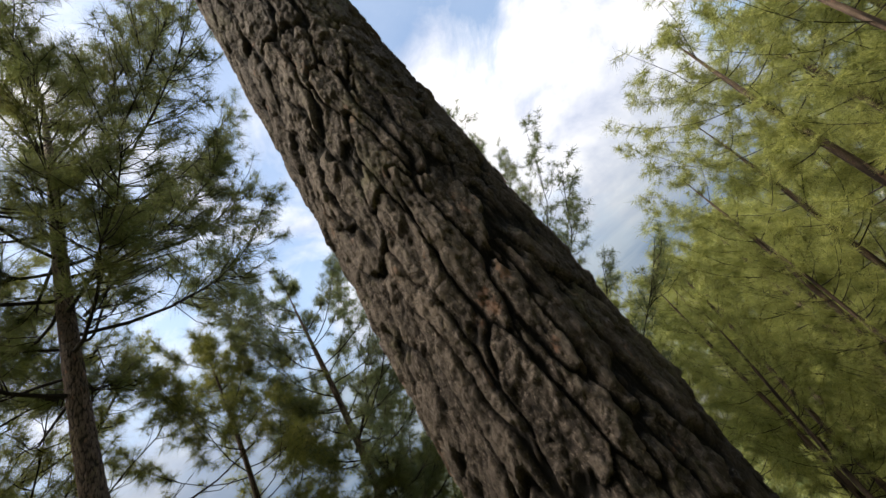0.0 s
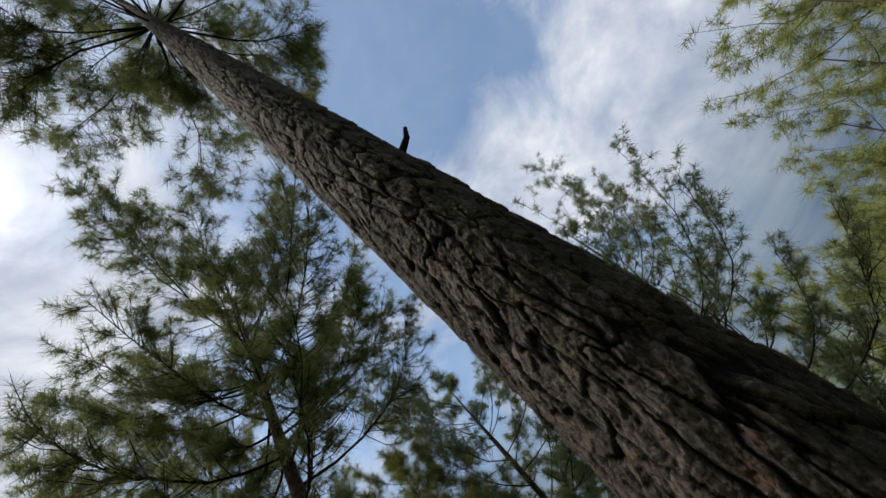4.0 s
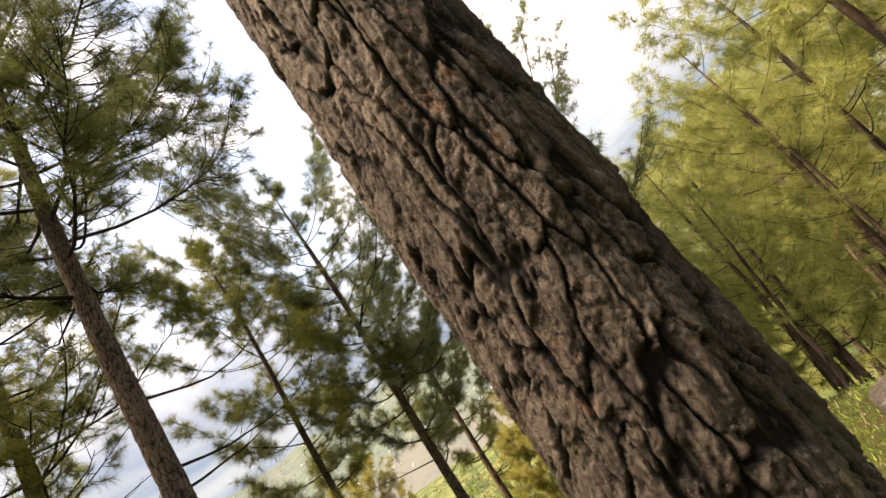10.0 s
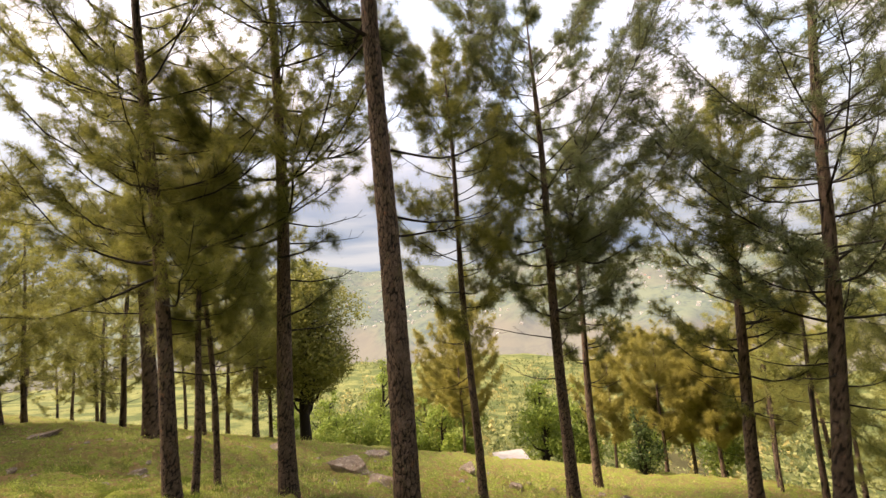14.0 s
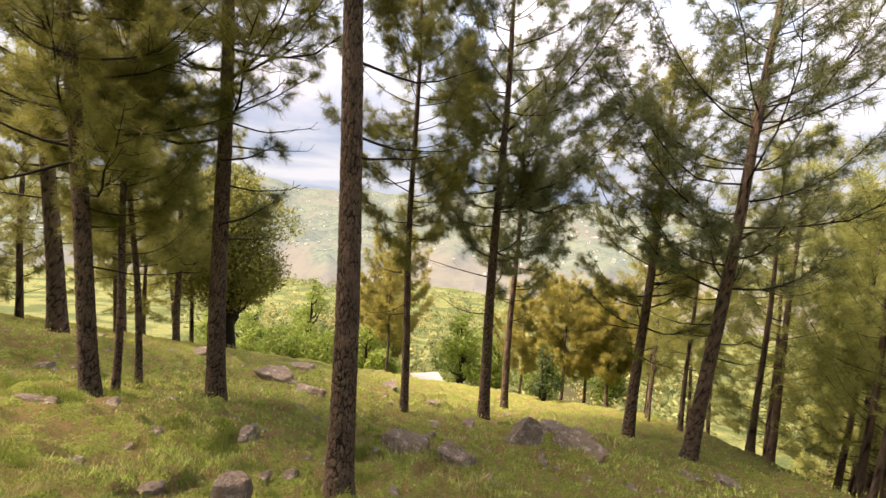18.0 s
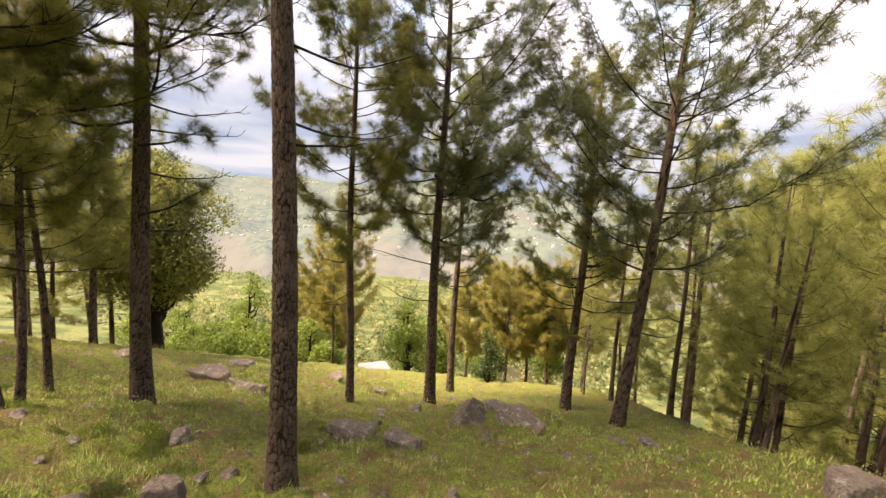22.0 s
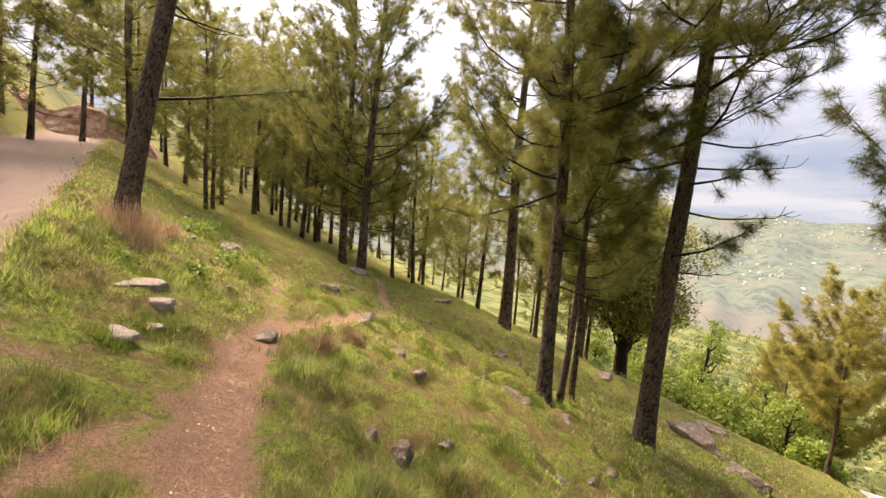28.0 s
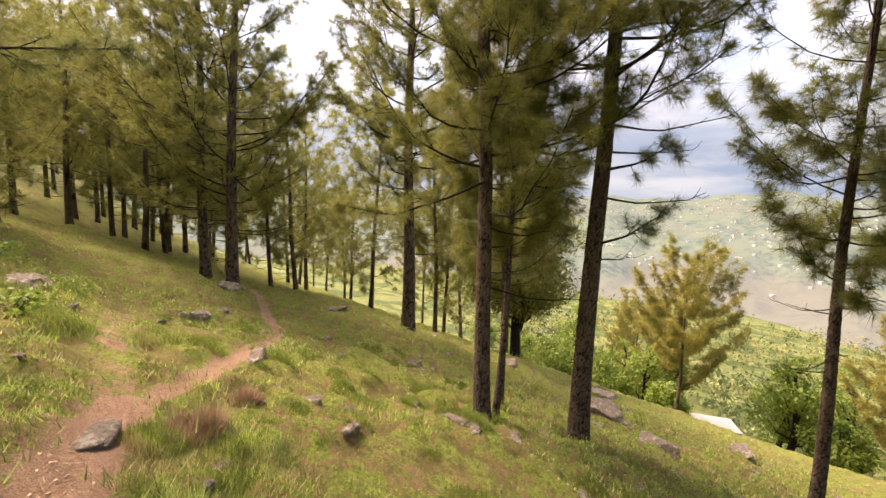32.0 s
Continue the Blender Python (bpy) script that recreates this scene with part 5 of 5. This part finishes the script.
def pebbles():
    g = np.random.default_rng(33)
    pieces = []
    cube = np.array([(-1, -1, -1), (1, -1, -1), (1, 1, -1), (-1, 1, -1), (-0.7, -0.6, 1), (0.8, -0.7, 1), (0.6, 0.7, 1), (-0.8, 0.6, 1)], float)
    quad = np.array([(0, 1, 5, 4), (1, 2, 6, 5), (2, 3, 7, 6), (3, 0, 4, 7), (4, 5, 6, 7)])
    along = np.array(PATH_LINE)
    for k in range(1600):
        a = g.integers(len(along) - 1)
        x, y = along[a] + (along[a + 1] - along[a]) * g.uniform() + g.normal(size=2) * 0.3
        r = 0.003 + 0.014 * g.uniform() ** 3
        turn = np.array(Matrix.Rotation(g.uniform(0, 6.28), 3, "Z"))
        pieces.append(((cube * g.uniform(0.6, 1.2, (8, 3)) * np.array([r, r * 0.8, r * 0.6])) @ turn + np.array([x, y, 0]), quad))
    V, F = joined(pieces)
    mid = V.reshape(-1, 8, 3).mean(1)
    V[:, 2] += np.repeat(ground_z(mid[:, 0], mid[:, 1]) - 0.045, 8)
    pieces = [(V, F)]
    tagged(new("path_pebbles", mesh_of("path_pebbles", *joined(pieces), plain("pebble", (0.34, 0.21, 0.15), (0.5, 0.36, 0.28), 9.0))), "small pebbles strewn over the dirt path", "pebbles", kind="stuff")
    n = 5200
    x = g.uniform(-9, -1.5, n)
    y = np.interp(-x, [1.4, 4.4, 7.2, 9.0], [0.0, 0.35, 0.7, 1.15]) + g.normal(size=n) * 0.42
    a, ln = g.uniform(0, 6.28, n), g.uniform(0.02, 0.07, n)
    dx, dy = np.cos(a) * ln, np.sin(a) * ln
    e1 = np.stack([x - dx, y - dy, ground_z(x - dx, y - dy) - 0.043], 1)
    e2 = np.stack([x + dx, y + dy, ground_z(x + dx, y + dy) - 0.043], 1)
    twigs = [(p, q, 0.0012, 0.0009) for p, q in zip(e1, e2)]
    tagged(new("needle_litter", mesh_of("needle_litter", *sticks(twigs), STRAW)), "dry straw-coloured pine needles and twigs on the path", "litter", kind="stuff")


DRY = plain("withered_stems", (0.22, 0.13, 0.08), (0.42, 0.28, 0.18), 4.0)
STRAW = plain("straw", (0.42, 0.27, 0.16), (0.6, 0.45, 0.3), 4.0)
pebbles()


# ---------------------------------------------------------------- grass
def make_grass():
    g = np.random.default_rng(21)

    def blades(x, y, tall, spread, wide, per, lean=1.3):
        n = len(x)
        z0 = ground_z(x, y)
        gx, gy = (ground_z(x + 0.06, y) - z0) / 0.06, (ground_z(x, y + 0.06) - z0) / 0.06
        ox, oy = g.normal(size=n * per) * np.repeat(spread, per), g.normal(size=n * per) * np.repeat(spread, per)
        base = np.stack([np.repeat(x, per) + ox, np.repeat(y, per) + oy, np.repeat(z0, per) + np.repeat(gx, per) * ox + np.repeat(gy, per) * oy - 0.02], 1)
        a = g.uniform(0, 6.28, n * per)
        h = np.repeat(tall, per) * g.uniform(0.5, 1.25, n * per)
        out = np.stack([np.cos(a), np.sin(a), np.zeros_like(a)], 1)
        side = np.stack([-np.sin(a), np.cos(a), np.zeros_like(a)], 1) * np.repeat(wide, per)[:, None]
        bend = out * (h * g.uniform(0.1, lean, n * per))[:, None]
        tip = base + bend + np.stack([0 * h, 0 * h, h], 1)
        V = np.stack([base - side, base + side, tip], 1).reshape(-1, 3)
        return V, np.arange(len(V)).reshape(-1, 3)

    # turf that thins out with the distance from the path
    count = 150000
    reach = 0.7 * (26.0 / 0.7) ** (g.uniform(0, 1, count) ** 0.8)
    a, s = g.uniform(0, 6.28, count), g.uniform(0, 1, count)
    x, y = -1.4 - 4.5 * s + reach * np.cos(a), 0.5 + reach * np.sin(a)
    bare = bare_soil(x, y) + 0.55 * fbm(x * 2.5, y * 2.5, 71)
    keep = (bare < 0.3) & (0.55 * mounds(x, y) + 0.6 * mounds(x, y, 0.33) + 0.7 * fbm(x * 1.3, y * 1.3, 81, 4) > 0.13) & (y < 24) & (x < 8)
    x, y, reach = x[keep], y[keep], reach[keep]
    lush = np.clip(0.5 + 1.1 * fbm(x * 0.9, y * 0.9, 91), 0, 1)
    tall = (0.022 + 0.02 * mounds(x, y) + 0.1 * lush ** 2.5) * np.where((y < 2.6) & (x < -3.2), 1.15, 0.85)
    V, F = blades(x, y, tall, 0.03 + 0.012 * reach, np.clip(0.0011 * reach, 0.0016, 0.014), 6)
    tagged(new("grass", mesh_of("grass", V, F, GRASS)), "short green grass of the hillside with dry patches", "grass", kind="stuff")

    def clump(x, y, r, h, n, label, mat, name, category, wide=0.004):
        q = np.sqrt(g.uniform(0, 1, n)) * r
        a = g.uniform(0, 6.28, n)
        px, py = x + q * np.cos(a), y + q * np.sin(a)
        dome = h * np.sqrt(np.clip(1 - (q / r) ** 2, 0.05, 1))
        V, F = blades(px, py, dome, np.full(n, 0.01), np.full(n, wide), 1, 0.8)
        ob = new(name, mesh_of(name, V - np.array([x, y, ground_z(x, y)]), F, mat))
        ob.matrix_basis = pose(x, y, ground_z(x, y))
        return tagged(ob, label, category, "tussocks")

    for k in range(130):
        x, y = g.uniform(-15, -3.2), g.uniform(-0.9, 9)
        if bare_soil(np.array(x), np.array(y)) > 0.25:
            continue
        r = g.uniform(0.12, 0.4)
        clump(x, y, r, 0.06 + r * g.uniform(0.2, 0.5), int(500 + 1800 * r), "dense tussock of green grass", GRASS if k % 3 == 0 else GRASS_DEEP, "grass_tussock", "grass", 0.003)
    for x, y, r, h in [(-9.0, 1.95, 0.3, 0.3), (-9.7, 2.7, 0.22, 0.2)]:
        clump(x, y, r, h, 1600, "reddish-brown withered shrub beside the path", DRY, "withered_shrub", "shrub")
    for x, y, r, h in [(-11.4, -0.6, 0.5, 0.6), (-12.3, -0.2, 0.4, 0.45)]:
        clump(x, y, r, h, 900, "clump of tall dry grass under the leaning pine", STRAW, "dry_grass_clump", "grass")


make_grass()
for k, (x, y, w, h) in enumerate([(-11.0, 0.3, 0.8, 0.55), (-12.4, 0.9, 1.0, 0.7), (-13.6, 0.2, 1.0, 0.8), (-9.9, -0.6, 0.6, 0.4), (-15.0, 1.6, 1.1, 0.9), (-17.0, 0.6, 1.2, 0.9)]):
    broadleaf(x, y, ground_z(x, y) + 0.3 * h, w * 0.5, "low leafy green shrub on the bank", LEAF, "low_shrub", "shrub", "low shrubs", 420, 0.045, 600 + k, 0.1)
